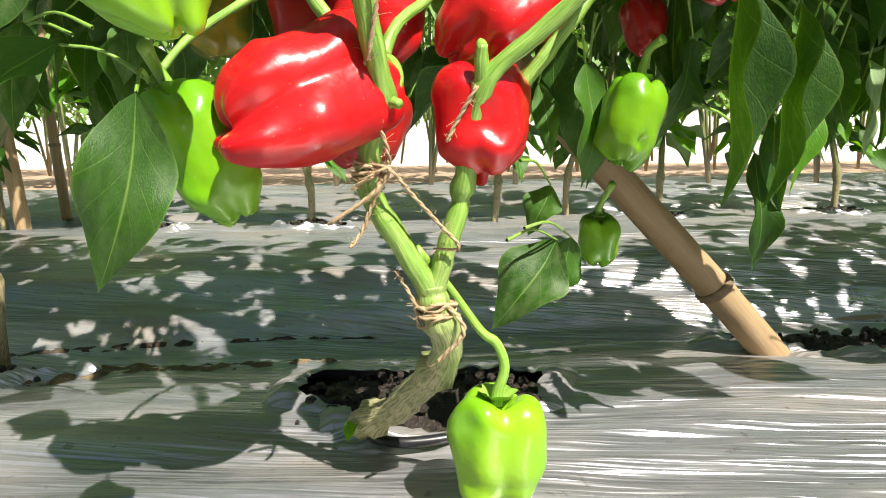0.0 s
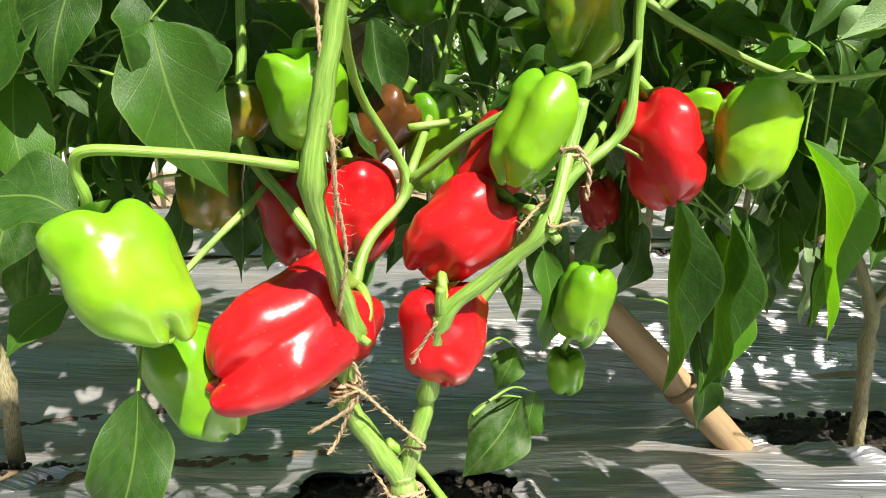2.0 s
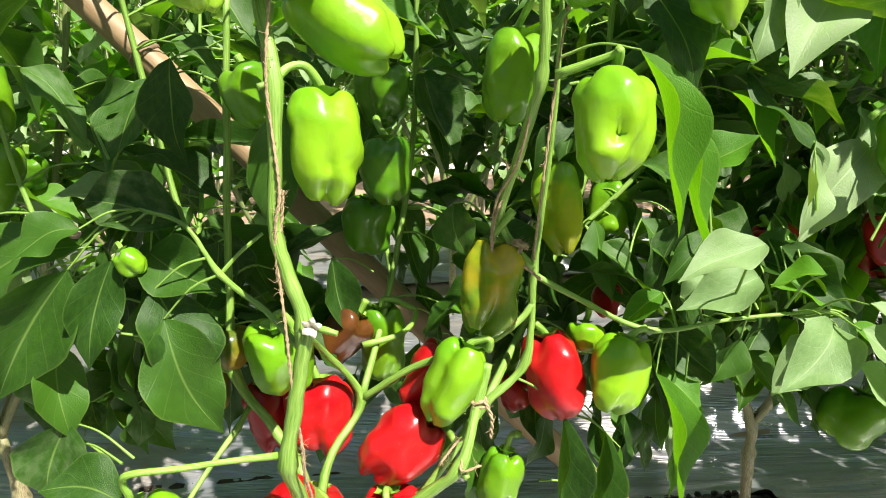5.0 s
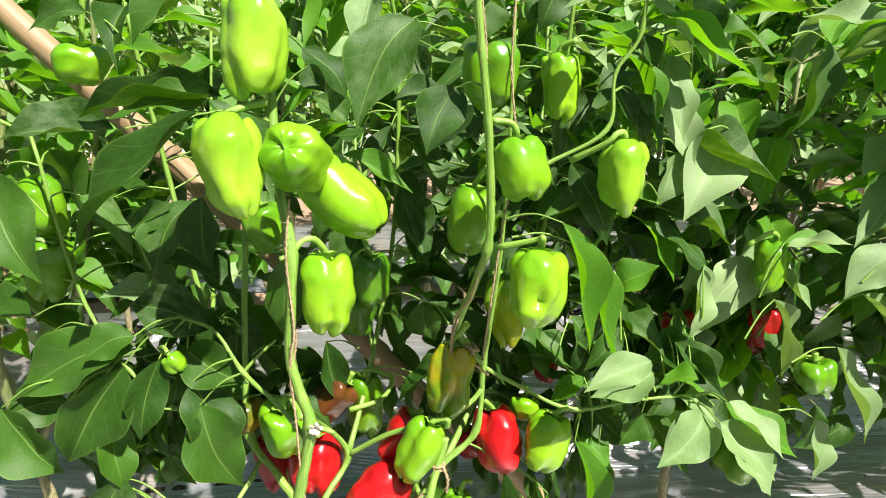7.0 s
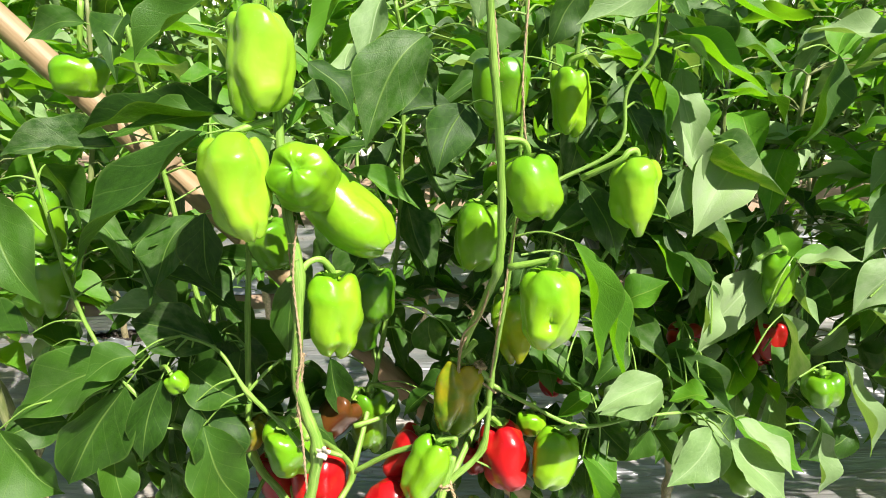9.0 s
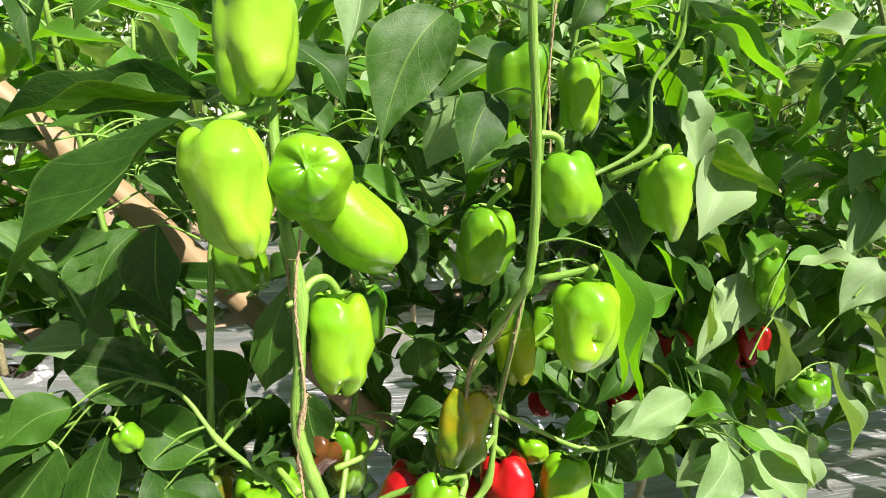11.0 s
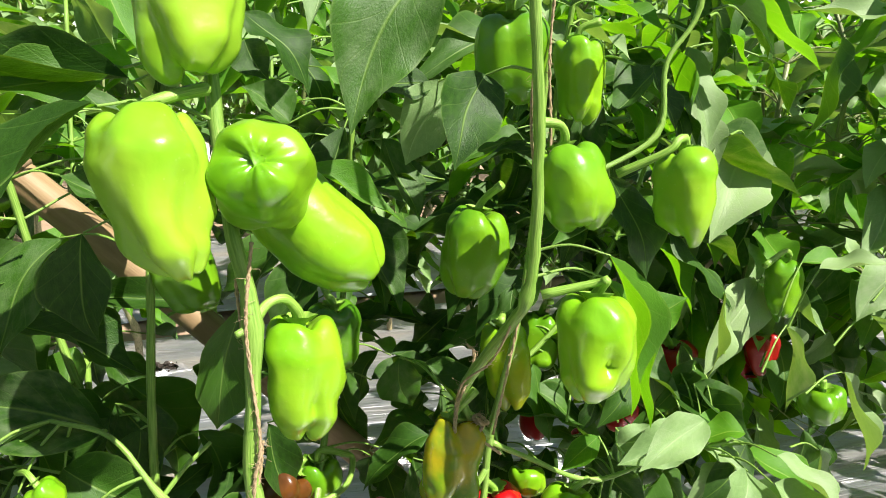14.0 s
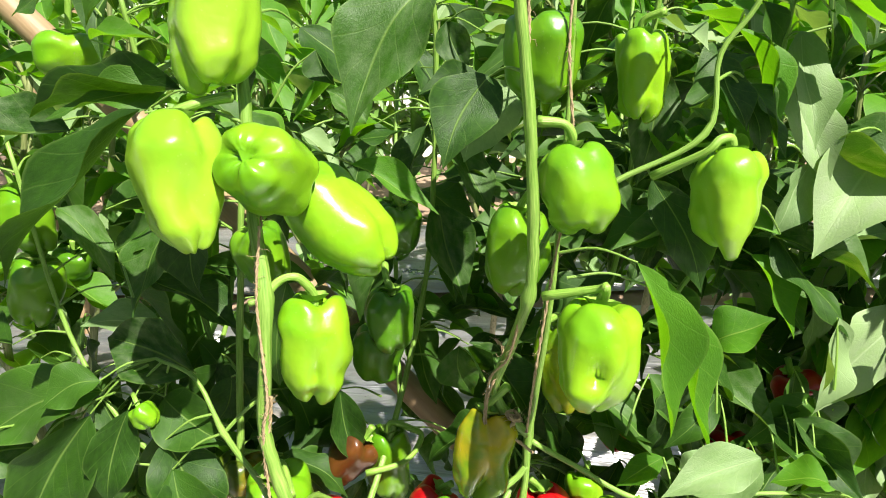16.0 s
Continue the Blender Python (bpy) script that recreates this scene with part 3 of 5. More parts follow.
def spilled_soil(x0, x1, seed, v0, v1, h0, h1, material, label):
    """A ragged strip of dirt lying on the film at the bed's far shoulder."""
    bm = bmesh.new()
    n, m = 150, 14
    rows = []
    for j in range(m + 1):
        row = []
        for i in range(n + 1):
            x = x0 + (x1 - x0) * i / n
            mid = v0 + (v1 - v0) * i / n + 0.012 * noise.noise((x * 3, seed, 0))
            half = (h0 + (h1 - h0) * i / n + 0.3 * h0 * noise.noise((x * 9, seed, 3))) * math.sin(math.pi * i / n) ** 0.4
            f = j / m * 2 - 1
            y = mid + half * f * (1 + 0.3 * noise.noise((x * 30, f * 2, seed))) + SLOPE * x
            lump = (0.0008 + 0.0065 * noise.noise((x * 45, y * 60, seed)) + 0.004 * noise.noise((x * 150, y * 150, seed))) * (1 - f ** 4)
            row.append(bm.verts.new((x, y, ground_height(x, y) + lump - 0.003 * f ** 4)))
        rows.append(row)
    for p, q in zip(rows, rows[1:]):
        for i in range(n):
            bm.faces.new((p[i], p[i + 1], q[i + 1], q[i]))
    return tagged(mesh_object("spilled_soil", bm, material), label, "soil", kind="structure")


spilled_soil(-1.3, -0.16, 4, 0.765, 0.81, 0.050, 0.026, DIRT, "strip of brown dirt spilled on the film")
# Dark strip laid on the film in place of the shaded furrow gap.
spilled_soil(-1.9, -0.15, 6, 1.17, 1.15, 0.014, 0.006, FURROW_SHADE, "furrow soil between beds, with the gap's shade in its colour")


def sheet_wall(name, a, b, height):
    """Upright white plastic sheeting with slight folds."""
    a, b = Vector((*a, 0)), Vector((*b, 0))
    bm = bmesh.new()
    n = 60
    side = (b - a).cross(Vector((0, 0, 1))).normalized()
    for off in (0.0, 0.01):
        rows = []
        for z in (-0.14, 0.6, 1.4, height):
            rows.append([bm.verts.new(a + (b - a) * i / n + side * (off + 0.03 * math.sin(i * 1.7 + z)) + Vector((0, 0, z))) for i in range(n + 1)])
        for p, q in zip(rows, rows[1:]):
            for i in range(n):
                bm.faces.new((p[i], p[i + 1], q[i + 1], q[i]))
    return tagged(mesh_object(name, bm, SHEET), "white plastic greenhouse side sheet", "wall", kind="structure")


sheet_wall("wall_north", (-9, 7.2), (9, 7.2), 2.4)
sheet_wall("wall_west", (-9, -5), (-9, 7.2), 2.4)
sheet_wall("wall_east", (9, 7.2), (9, -5), 2.4)
sheet_wall("wall_south", (9, -5), (-9, -5), 2.4)


# ---- plants ----
class Plant:
    """A plant: its stems go into one mesh, its leaves are parts."""

    def __init__(self, name, base, label, material):
        self.ob = new(name)
        self.ob.matrix_basis = Matrix.Translation(base)
        tagged(self.ob, label, "pepper plant", "pepper plants in rows")
        self.base = Vector(base)
        self.bm = bmesh.new()
        self.material = material
        self.path = []

    def stem(self, points, r0, r1, sides=10, knobs=(), ridge=0.05):
        """A stem through world points; knobs: indices of swollen joints."""
        n = len(points)
        rows = []
        for i, p in enumerate(points):
            r = r0 + (r1 - r0) * i / (n - 1)
            rows.append((*(Vector(p) - self.base), r))
        fine = smooth_path(rows, 6)
        for k in knobs:
            for i, row in enumerate(fine):
                row[3] *= 1 + 0.42 * math.exp(-((i - 6 * k) / 1.0) ** 2)
        for i, row in enumerate(fine):
            q = Vector((row[0] * 60, row[1] * 60, row[2] * 60 + r0 * 900))
            d = noise.noise_vector(q) * row[3] * 0.22
            row[0], row[1], row[3] = row[0] + d.x, row[1] + d.y, row[3] * (1 + 0.16 * noise.noise(q * 2.3))
        bm = bmesh.new()
        tube(bm, fine, sides, ridge)
        mesh_object("stem" if r0 > 0.0058 else "branch", bm, self.material, self.ob)
        self.path += [Vector(q[:3]) + self.base for q in fine]

    def petiole(self, base, reach=0.075, thick=0.0012):
        """A thin stalk from a leaf's base to the nearest stem."""
        base = Vector(base)
        near = min(self.path, key=lambda p: (p - base).length_squared + 0.4 * max(0.0, p.z - base.z) ** 2)
        if (near - base).length > reach:
            near = base + (near - base).normalized() * reach
        mid = (near + base) / 2 + Vector((0, 0, 0.12 * (near - base).length))
        rows = [(*(p - self.base), r) for p, r in ((near, thick * 1.4), (mid, thick), (base, thick * 0.8))]
        tube(self.bm, smooth_path(rows, 4), 5, 0, False)

    def done(self):
        tagged(mesh_object("petiole", self.bm, self.material, self.ob), kind="stuff")
        return self.ob


def wild_plant(base, height, seed, count, size=0.105, spread=0.24, low=0.2, material=None, fruit=0):
    """A bushy pepper plant with forked stems and drooping leaves all round."""
    rng = random.Random(seed)
    base = Vector(base)
    pl = Plant("pepper_plant", base, "leafy green pepper plant growing from a film-covered bed", material or WOODY)
    fork = base + Vector((rng.uniform(-0.03, 0.03), rng.uniform(-0.03, 0.03), 0.2 * height))
    pl.stem([base + Vector((0, 0, -0.02)), base + Vector((rng.uniform(-0.015, 0.015), 0, 0.1 * height)), fork], 0.011, 0.009, 10, (1,))
    tips = []
    arms = rng.choice((3, 4))
    for k in range(arms):
        a = 2 * math.pi * k / arms + rng.uniform(-0.4, 0.4)
        out = Vector((math.cos(a), math.sin(a), 0)) * spread * rng.uniform(0.5, 1.0)
        pts = [fork]
        for j in range(1, 6):
            f = j / 5
            pts.append(fork + out * f ** 0.7 + Vector((rng.uniform(-0.03, 0.03), rng.uniform(-0.03, 0.03), (height * rng.uniform(0.76, 0.82)) * f)))
        pl.stem(pts, 0.008, 0.0035, 8, (1, 2, 3, 4))
        tips += pts[1:]
        for j in (2, 3, 4):
            a2 = a + rng.uniform(-1.3, 1.3)
            q = pts[j]
            br = [q, q + Vector((math.cos(a2) * 0.06, math.sin(a2) * 0.06, 0.05)), q + Vector((math.cos(a2) * 0.13, math.sin(a2) * 0.13, 0.09))]
            pl.stem(br, 0.0045, 0.0025, 6)
            tips += br[1:]
    nodes = [p for p in pl.path if p.z > base.z + low * height]
    for i in range(count):
        p = rng.choice(nodes)
        a = rng.uniform(0, 2 * math.pi)
        out = Vector((math.cos(a), math.sin(a), 0))
        start = p + out * rng.uniform(0.02, 0.06) + Vector((0, 0, rng.uniform(-0.005, 0.035)))
        droop = rng.uniform(-1.1, 0.25)
        length = size * rng.uniform(0.65, 1.25)
        way = (out + Vector((0, 0, droop))).normalized()
        face = (Vector((0, 0, 1)) + out * 0.35 + Vector((rng.uniform(-0.5, 0.5), rng.uniform(-0.5, 0.5), 0))).normalized()
        top = (p.z - base.z) / height
        chance = rng.random()
        # Brighter leaf colours get likelier with height, painting in the sunlit tops.
        data = rng.choice(YOUNG_SUNLIT) if chance < 0.28 + 1.0 * max(0.0, top - 0.45) else rng.choice(PALE_SUNLIT) if chance > 0.86 - 0.32 * top else rng.choice(LEAVES)
        leaf(pl.ob, start, start + way * length, length * rng.uniform(0.36, 0.48), face, data)
        rows = [(*(q - base), r) for q, r in ((p, 0.0016), ((p + start) / 2 + Vector((0, 0, 0.006)), 0.0012), (start, 0.001))]
        tube(pl.bm, rows, 5, 0, False)
    return pl.done()


# main plant: two trained stems from one crooked base
main = Plant("pepper_plant", (-0.071, 0.520, 0.02), "tall pepper plant with two jute-tied stems and much fruit", STEM)
main.stem([(-0.078, 0.525, 0.025), (-0.064, 0.515, 0.038), (-0.038, 0.490, 0.059), (-0.020, 0.470, 0.085), (-0.001, 0.440, 0.115), (0.010, 0.415, 0.143), (0.005, 0.405, 0.166), (-0.001, 0.405, 0.185), (-0.001, 0.405, 0.193)],
          0.0140, 0.0102, 16, (1, 4, 6), 0.05)
main.stem([(0.000, 0.406, 0.185), (-0.019, 0.400, 0.220), (-0.041, 0.398, 0.258), (-0.040, 0.392, 0.283), (-0.028, 0.380, 0.321), (-0.031, 0.367, 0.348), (-0.036, 0.350, 0.396), (-0.039, 0.335, 0.432),
           (-0.027, 0.335, 0.495), (-0.016, 0.338, 0.556), (-0.028, 0.345, 0.600), (-0.036, 0.351, 0.643), (-0.031, 0.362, 0.748), (-0.042, 0.380, 0.809), (-0.050, 0.400, 0.882), (-0.054, 0.410, 0.987), (-0.053, 0.410, 1.12)],
          0.0080, 0.0044, 12, (4, 7, 9, 12))
main.stem([(0.000, 0.405, 0.185), (0.008, 0.408, 0.213), (0.019, 0.410, 0.246), (0.022, 0.408, 0.262), (0.034, 0.394, 0.326), (0.072, 0.390, 0.361), (0.108, 0.387, 0.395), (0.127, 0.420, 0.444), (0.138, 0.430, 0.480)],
          0.0075, 0.0046, 12, (3, 4, 6))
main.stem([(0.024, 0.410, 0.270), (0.055, 0.425, 0.320), (0.085, 0.432, 0.358), (0.136, 0.455, 0.423), (0.180, 0.472, 0.464), (0.188, 0.478, 0.560), (0.197, 0.458, 0.665), (0.203, 0.450, 0.745), (0.208, 0.450, 0.909), (0.205, 0.450, 1.12)],
          0.0062, 0.0016, 12, (4, 5))
main.stem([(0.187, 0.477, 0.564), (0.164, 0.472, 0.589), (0.152, 0.465, 0.622), (0.164, 0.440, 0.670), (0.175, 0.400, 0.724), (0.180, 0.388, 0.748), (0.181, 0.384, 0.797), (0.175, 0.380, 0.887), (0.163, 0.380, 0.989), (0.158, 0.380, 1.058)], 0.0052, 0.0042, 12, (1, 5))
main.stem([(-0.036, 0.395, 0.300), (-0.029, 0.440, 0.367), (0.002, 0.487, 0.415), (-0.029, 0.450, 0.489), (-0.022, 0.360, 0.540)], 0.0050, 0.0030, 8, (2,))
main.stem([(0.002, 0.487, 0.415), (0.064, 0.470, 0.460), (0.135, 0.450, 0.493), (0.170, 0.470, 0.507), (0.188, 0.478, 0.525)], 0.0042, 0.0036, 8, (2,))
main.stem([(-0.039, 0.393, 0.285), (-0.056, 0.440, 0.350), (-0.090, 0.460, 0.398), (-0.132, 0.480, 0.452), (-0.136, 0.500, 0.532), (-0.132, 0.520, 0.666), (-0.120, 0.54, 0.85)], 0.0060, 0.0035, 10, (3,))
main.stem([(-0.022, 0.341, 0.537), (-0.060, 0.380, 0.556), (-0.112, 0.420, 0.579), (-0.153, 0.450, 0.620), (-0.199, 0.460, 0.635)], 0.0032, 0.0020, 8, (2,))
main.stem([(-0.112, 0.420, 0.579), (-0.096, 0.430, 0.596), (-0.075, 0.440, 0.613)], 0.0022, 0.0018, 6)
main.stem([(0.190, 0.478, 0.555), (0.236, 0.480, 0.528), (0.310, 0.475, 0.494), (0.402, 0.490, 0.499), (0.500, 0.500, 0.503)], 0.0034, 0.0020, 8, (2,))
main.stem([(0.180, 0.388, 0.772), (0.205, 0.438, 0.802), (0.250, 0.450, 0.832), (0.319, 0.450, 0.873), (0.326, 0.460, 0.935), (0.352, 0.460, 0.983), (0.349, 0.460, 1.08)], 0.0030, 0.0020, 8, (3, 5))
main.stem([(-0.118, 0.475, 0.414), (-0.126, 0.455, 0.400), (-0.154, 0.400, 0.363), (-0.165, 0.368, 0.335), (-0.168, 0.365, 0.332)], 0.0034, 0.0022, 8, (1,))
# cut stubs at the joints
main.stem([(0.034, 0.394, 0.326), (0.033, 0.388, 0.338), (0.034, 0.384, 0.352)], 0.0050, 0.0034, 10, (), 0.1)
main.stem([(0.108, 0.387, 0.393), (0.115, 0.380, 0.386)], 0.0042, 0.0036, 8, (), 0.1)
main.stem([(-0.016, 0.337, 0.556), (0.000, 0.332, 0.556), (0.012, 0.330, 0.553)], 0.0032, 0.0026, 8, (), 0.1)
main.stem([(-0.028, 0.380, 0.320), (-0.016, 0.372, 0.316)], 0.0036, 0.0028, 8, (), 0.1)
main.stem([(-0.031, 0.362, 0.748), (-0.042, 0.355, 0.745)], 0.0034, 0.0026, 8, (), 0.1)
leaf_rng = random.Random(5)


def hero_leaf(base, tip, width, kind=0, turned=None):
    face = Vector((0.2 + leaf_rng.uniform(-0.6, 0.6), -0.7, 0.62 + leaf_rng.uniform(-0.2, 0.3)))
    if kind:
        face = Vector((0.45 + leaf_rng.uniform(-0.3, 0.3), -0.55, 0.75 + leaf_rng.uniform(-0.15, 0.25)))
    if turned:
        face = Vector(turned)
    # Kinds 1 and 2 carry sunlit brightness in their leaf colour.
    leaf(main.ob, base, tip, width * 1.05, face, leaf_rng.choice((LEAVES[:2] + LEAVES[3:5], YOUNG_SUNLIT, PALE_SUNLIT)[kind]))
    main.petiole(base)


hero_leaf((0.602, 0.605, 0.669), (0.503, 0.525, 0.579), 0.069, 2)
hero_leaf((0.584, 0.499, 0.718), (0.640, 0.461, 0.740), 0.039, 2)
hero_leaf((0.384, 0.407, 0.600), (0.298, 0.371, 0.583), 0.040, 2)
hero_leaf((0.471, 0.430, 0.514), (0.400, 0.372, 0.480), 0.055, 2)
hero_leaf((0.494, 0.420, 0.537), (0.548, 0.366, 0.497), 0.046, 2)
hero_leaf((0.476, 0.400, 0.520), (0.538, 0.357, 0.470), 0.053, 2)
hero_leaf((0.456, 0.428, 0.565), (0.412, 0.448, 0.557), 0.038, 1)
hero_leaf((0.289, 0.455, 0.736), (0.373, 0.450, 0.569), 0.048, 1)
hero_leaf((0.373, 0.523, 0.656), (0.411, 0.500, 0.698), 0.049, 1)
hero_leaf((-0.207, 0.565, 0.762), (-0.270, 0.495, 0.662), 0.064)
hero_leaf((-0.173, 0.513, 0.779), (-0.180, 0.520, 0.668), 0.055)
hero_leaf((-0.045, 0.447, 0.733), (-0.070, 0.460, 0.600), 0.047)
hero_leaf((-0.160, 0.465, 0.618), (-0.278, 0.490, 0.642), 0.064, 0, (0.2, -0.8, 0.45))
hero_leaf((-0.192, 0.455, 0.592), (-0.112, 0.428, 0.560), 0.058, 0, (0.1, -0.8, 0.5))
hero_leaf((-0.217, 0.430, 0.592), (-0.239, 0.400, 0.490), 0.046)
hero_leaf((-0.260, 0.430, 0.584), (-0.332, 0.400, 0.460), 0.073)
hero_leaf((0.670, 0.629, 0.574), (0.638, 0.560, 0.500), 0.052)
hero_leaf((0.187, 0.450, 1.073), (0.158, 0.420, 1.007), 0.063, 2)
hero_leaf((0.349, 0.450, 1.042), (0.255, 0.420, 1.014), 0.052, 2)
hero_leaf((0.362, 0.450, 1.048), (0.484, 0.420, 1.010), 0.036, 1)
hero_leaf((0.358, 0.460, 0.992), (0.482, 0.430, 0.952), 0.033, 1)
hero_leaf((0.359, 0.470, 1.014), (0.434, 0.440, 0.945), 0.040, 2)
hero_leaf((-0.372, 0.420, 0.826), (-0.321, 0.390, 0.704), 0.072)
hero_leaf((-0.251, 0.440, 0.605), (-0.419, 0.410, 0.549), 0.074)
hero_leaf((-0.175, 0.420, 0.566), (-0.139, 0.390, 0.459), 0.070)
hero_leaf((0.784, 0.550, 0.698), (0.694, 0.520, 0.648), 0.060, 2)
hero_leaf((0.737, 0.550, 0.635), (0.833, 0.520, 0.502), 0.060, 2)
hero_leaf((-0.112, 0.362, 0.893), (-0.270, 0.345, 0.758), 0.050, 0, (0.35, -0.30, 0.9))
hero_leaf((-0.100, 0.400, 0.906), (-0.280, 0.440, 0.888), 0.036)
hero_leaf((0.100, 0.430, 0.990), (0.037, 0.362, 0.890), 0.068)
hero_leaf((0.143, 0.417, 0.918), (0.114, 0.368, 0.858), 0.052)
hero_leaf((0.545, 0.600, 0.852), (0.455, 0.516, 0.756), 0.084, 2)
hero_leaf((-0.165, 0.410, 0.540), (-0.112, 0.398, 0.419), 0.070)
hero_leaf((0.262, 0.465, 0.385), (0.248, 0.445, 0.240), 0.026)
hero_leaf((-0.134, 0.285, 0.320), (-0.157, 0.265, 0.222), 0.041)
hero_leaf((-0.243, 0.430, 0.623), (-0.299, 0.400, 0.607), 0.046)
hero_leaf((-0.171, 0.310, 0.416), (-0.236, 0.300, 0.439), 0.051)
hero_leaf((0.120, 0.510, 0.352), (0.129, 0.500, 0.250), 0.039)
hero_leaf((0.102, 0.520, 0.204), (0.039, 0.490, 0.138), 0.059)
hero_leaf((0.097, 0.530, 0.251), (0.072, 0.520, 0.211), 0.034)
hero_leaf((0.116, 0.530, 0.205), (0.097, 0.530, 0.145), 0.031)
hero_leaf((0.256, 0.500, 0.279), (0.267, 0.490, 0.177), 0.025)
hero_leaf((0.349, 0.500, 0.437), (0.365, 0.480, 0.325), 0.041)
hero_leaf((0.269, 0.420, 0.770), (0.331, 0.400, 0.611), 0.042, 1)
hero_leaf((0.158, 0.560, 0.911), (0.117, 0.540, 0.829), 0.067, 2)
hero_leaf((-0.108, 0.420, 0.915), (-0.219, 0.380, 0.898), 0.035)
hero_leaf((-0.124, 0.450, 1.023), (-0.210, 0.440, 0.962), 0.056)
hero_leaf((-0.242, 0.450, 0.867), (-0.354, 0.420, 0.864), 0.056)
hero_leaf((-0.224, 0.500, 0.537), (-0.256, 0.500, 0.402), 0.040)
hero_leaf((0.415, 0.470, 0.552), (0.328, 0.450, 0.532), 0.046, 2)
hero_leaf((0.518, 0.500, 0.464), (0.451, 0.470, 0.418), 0.057, 2)
hero_leaf((0.535, 0.500, 0.487), (0.628, 0.470, 0.416), 0.057, 1)
hero_leaf((0.540, 0.490, 0.443), (0.610, 0.460, 0.365), 0.073, 2)
hero_leaf((0.510, 0.500, 0.515), (0.441, 0.500, 0.531), 0.036, 1)
hero_leaf((0.610, 0.550, 0.711), (0.683, 0.530, 0.706), 0.040, 1)
hero_leaf((0.712, 0.550, 0.551), (0.792, 0.530, 0.399), 0.052, 2)
hero_leaf((0.703, 0.550, 0.432), (0.718, 0.530, 0.328), 0.062, 2)
hero_leaf((0.616, 0.560, 0.622), (0.673, 0.560, 0.484), 0.038, 2)
hero_leaf((0.271, 0.480, 1.041), (0.241, 0.470, 0.978), 0.045)
hero_leaf((0.362, 0.540, 0.959), (0.427, 0.520, 0.849), 0.044, 1)
hero_leaf((0.282, 0.460, 0.833), (0.335, 0.440, 0.733), 0.041)
hero_leaf((0.008, 0.500, 0.835), (0.100, 0.480, 0.802), 0.029, 1)
hero_leaf((-0.035, 0.500, 0.960), (0.024, 0.490, 0.909), 0.047)
hero_leaf((0.439, 0.540, 0.973), (0.475, 0.530, 0.940), 0.042, 1)
hero_leaf((0.399, 0.550, 1.045), (0.469, 0.520, 0.947), 0.048)
hero_leaf((0.176, 0.450, 1.009), (0.176, 0.440, 0.969), 0.045)
hero_leaf((0.108, 0.560, 0.618), (0.123, 0.550, 0.553), 0.048)
hero_leaf((0.431, 0.550, 0.764), (0.333, 0.600, 0.775), 0.043, 1)
hero_leaf((-0.001, 0.600, 0.865), (-0.044, 0.600, 0.902), 0.046)
hero_leaf((0.487, 0.600, 1.037), (0.436, 0.580, 0.991), 0.058)
hero_leaf((0.229, 0.480, 1.023), (0.229, 0.470, 0.988), 0.031)
hero_leaf((0.469, 0.500, 0.497), (0.513, 0.470, 0.483), 0.042, 2)
hero_leaf((-0.349, 0.450, 0.523), (-0.422, 0.420, 0.511), 0.056)
hero_leaf((-0.412, 0.420, 0.531), (-0.354, 0.420, 0.432), 0.077)
hero_leaf((-0.332, 0.600, 1.004), (-0.426, 0.600, 0.989), 0.043)
hero_leaf((-0.175, 0.550, 0.597), (-0.139, 0.550, 0.508), 0.056)
hero_leaf((-0.248, 0.550, 0.634), (-0.329, 0.520, 0.643), 0.043, 2)
hero_leaf((-0.279, 0.420, 0.430), (-0.302, 0.400, 0.358), 0.062)
hero_leaf((-0.218, 0.360, 0.353), (-0.250, 0.330, 0.323), 0.029)
hero_leaf((0.232, 0.600, 0.978), (0.106, 0.550, 0.921), 0.051)
hero_leaf((0.318, 0.580, 0.863), (0.360, 0.560, 0.806), 0.045)
hero_leaf((0.212, 0.530, 0.372), (0.194, 0.520, 0.298), 0.031)
hero_leaf((0.110, 0.560, 0.386), (0.103, 0.550, 0.327), 0.035)
hero_leaf((0.264, 0.510, 0.377), (0.281, 0.500, 0.313), 0.023)
hero_leaf((0.331, 0.560, 0.344), (0.348, 0.540, 0.280), 0.031)
hero_leaf((0.348, 0.600, 0.387), (0.382, 0.580, 0.349), 0.025)
hero_leaf((0.340, 0.550, 0.403), (0.357, 0.530, 0.371), 0.028)
hero_leaf((0.356, 0.510, 0.344), (0.354, 0.500, 0.280), 0.020)
hero_leaf((0.343, 0.600, 0.322), (0.350, 0.600, 0.260), 0.026)
hero_leaf((-0.310, 0.460, 0.383), (-0.314, 0.440, 0.300), 0.034)
hero_leaf((-0.335, 0.480, 0.378), (-0.321, 0.480, 0.321), 0.028)
hero_leaf((-0.317, 0.520, 0.400), (-0.305, 0.510, 0.368), 0.028)
hero_leaf((-0.318, 0.560, 0.399), (-0.325, 0.550, 0.333), 0.032)
hero_leaf((-0.265, 0.520, 0.396), (-0.266, 0.510, 0.341), 0.029)
hero_leaf((-0.255, 0.530, 0.468), (-0.256, 0.520, 0.397), 0.047)
hero_leaf((-0.298, 0.520, 0.520), (-0.332, 0.480, 0.470), 0.040)
hero_leaf((-0.310, 0.460, 0.544), (-0.250, 0.450, 0.499), 0.036)
hero_leaf((-0.318, 0.520, 0.547), (-0.259, 0.500, 0.466), 0.035)
hero_leaf((-0.285, 0.430, 0.507), (-0.269, 0.410, 0.412), 0.047)
hero_leaf((-0.248, 0.510, 0.478), (-0.237, 0.500, 0.393), 0.040)
hero_leaf((-0.145, 0.510, 0.590), (-0.167, 0.500, 0.528), 0.044)
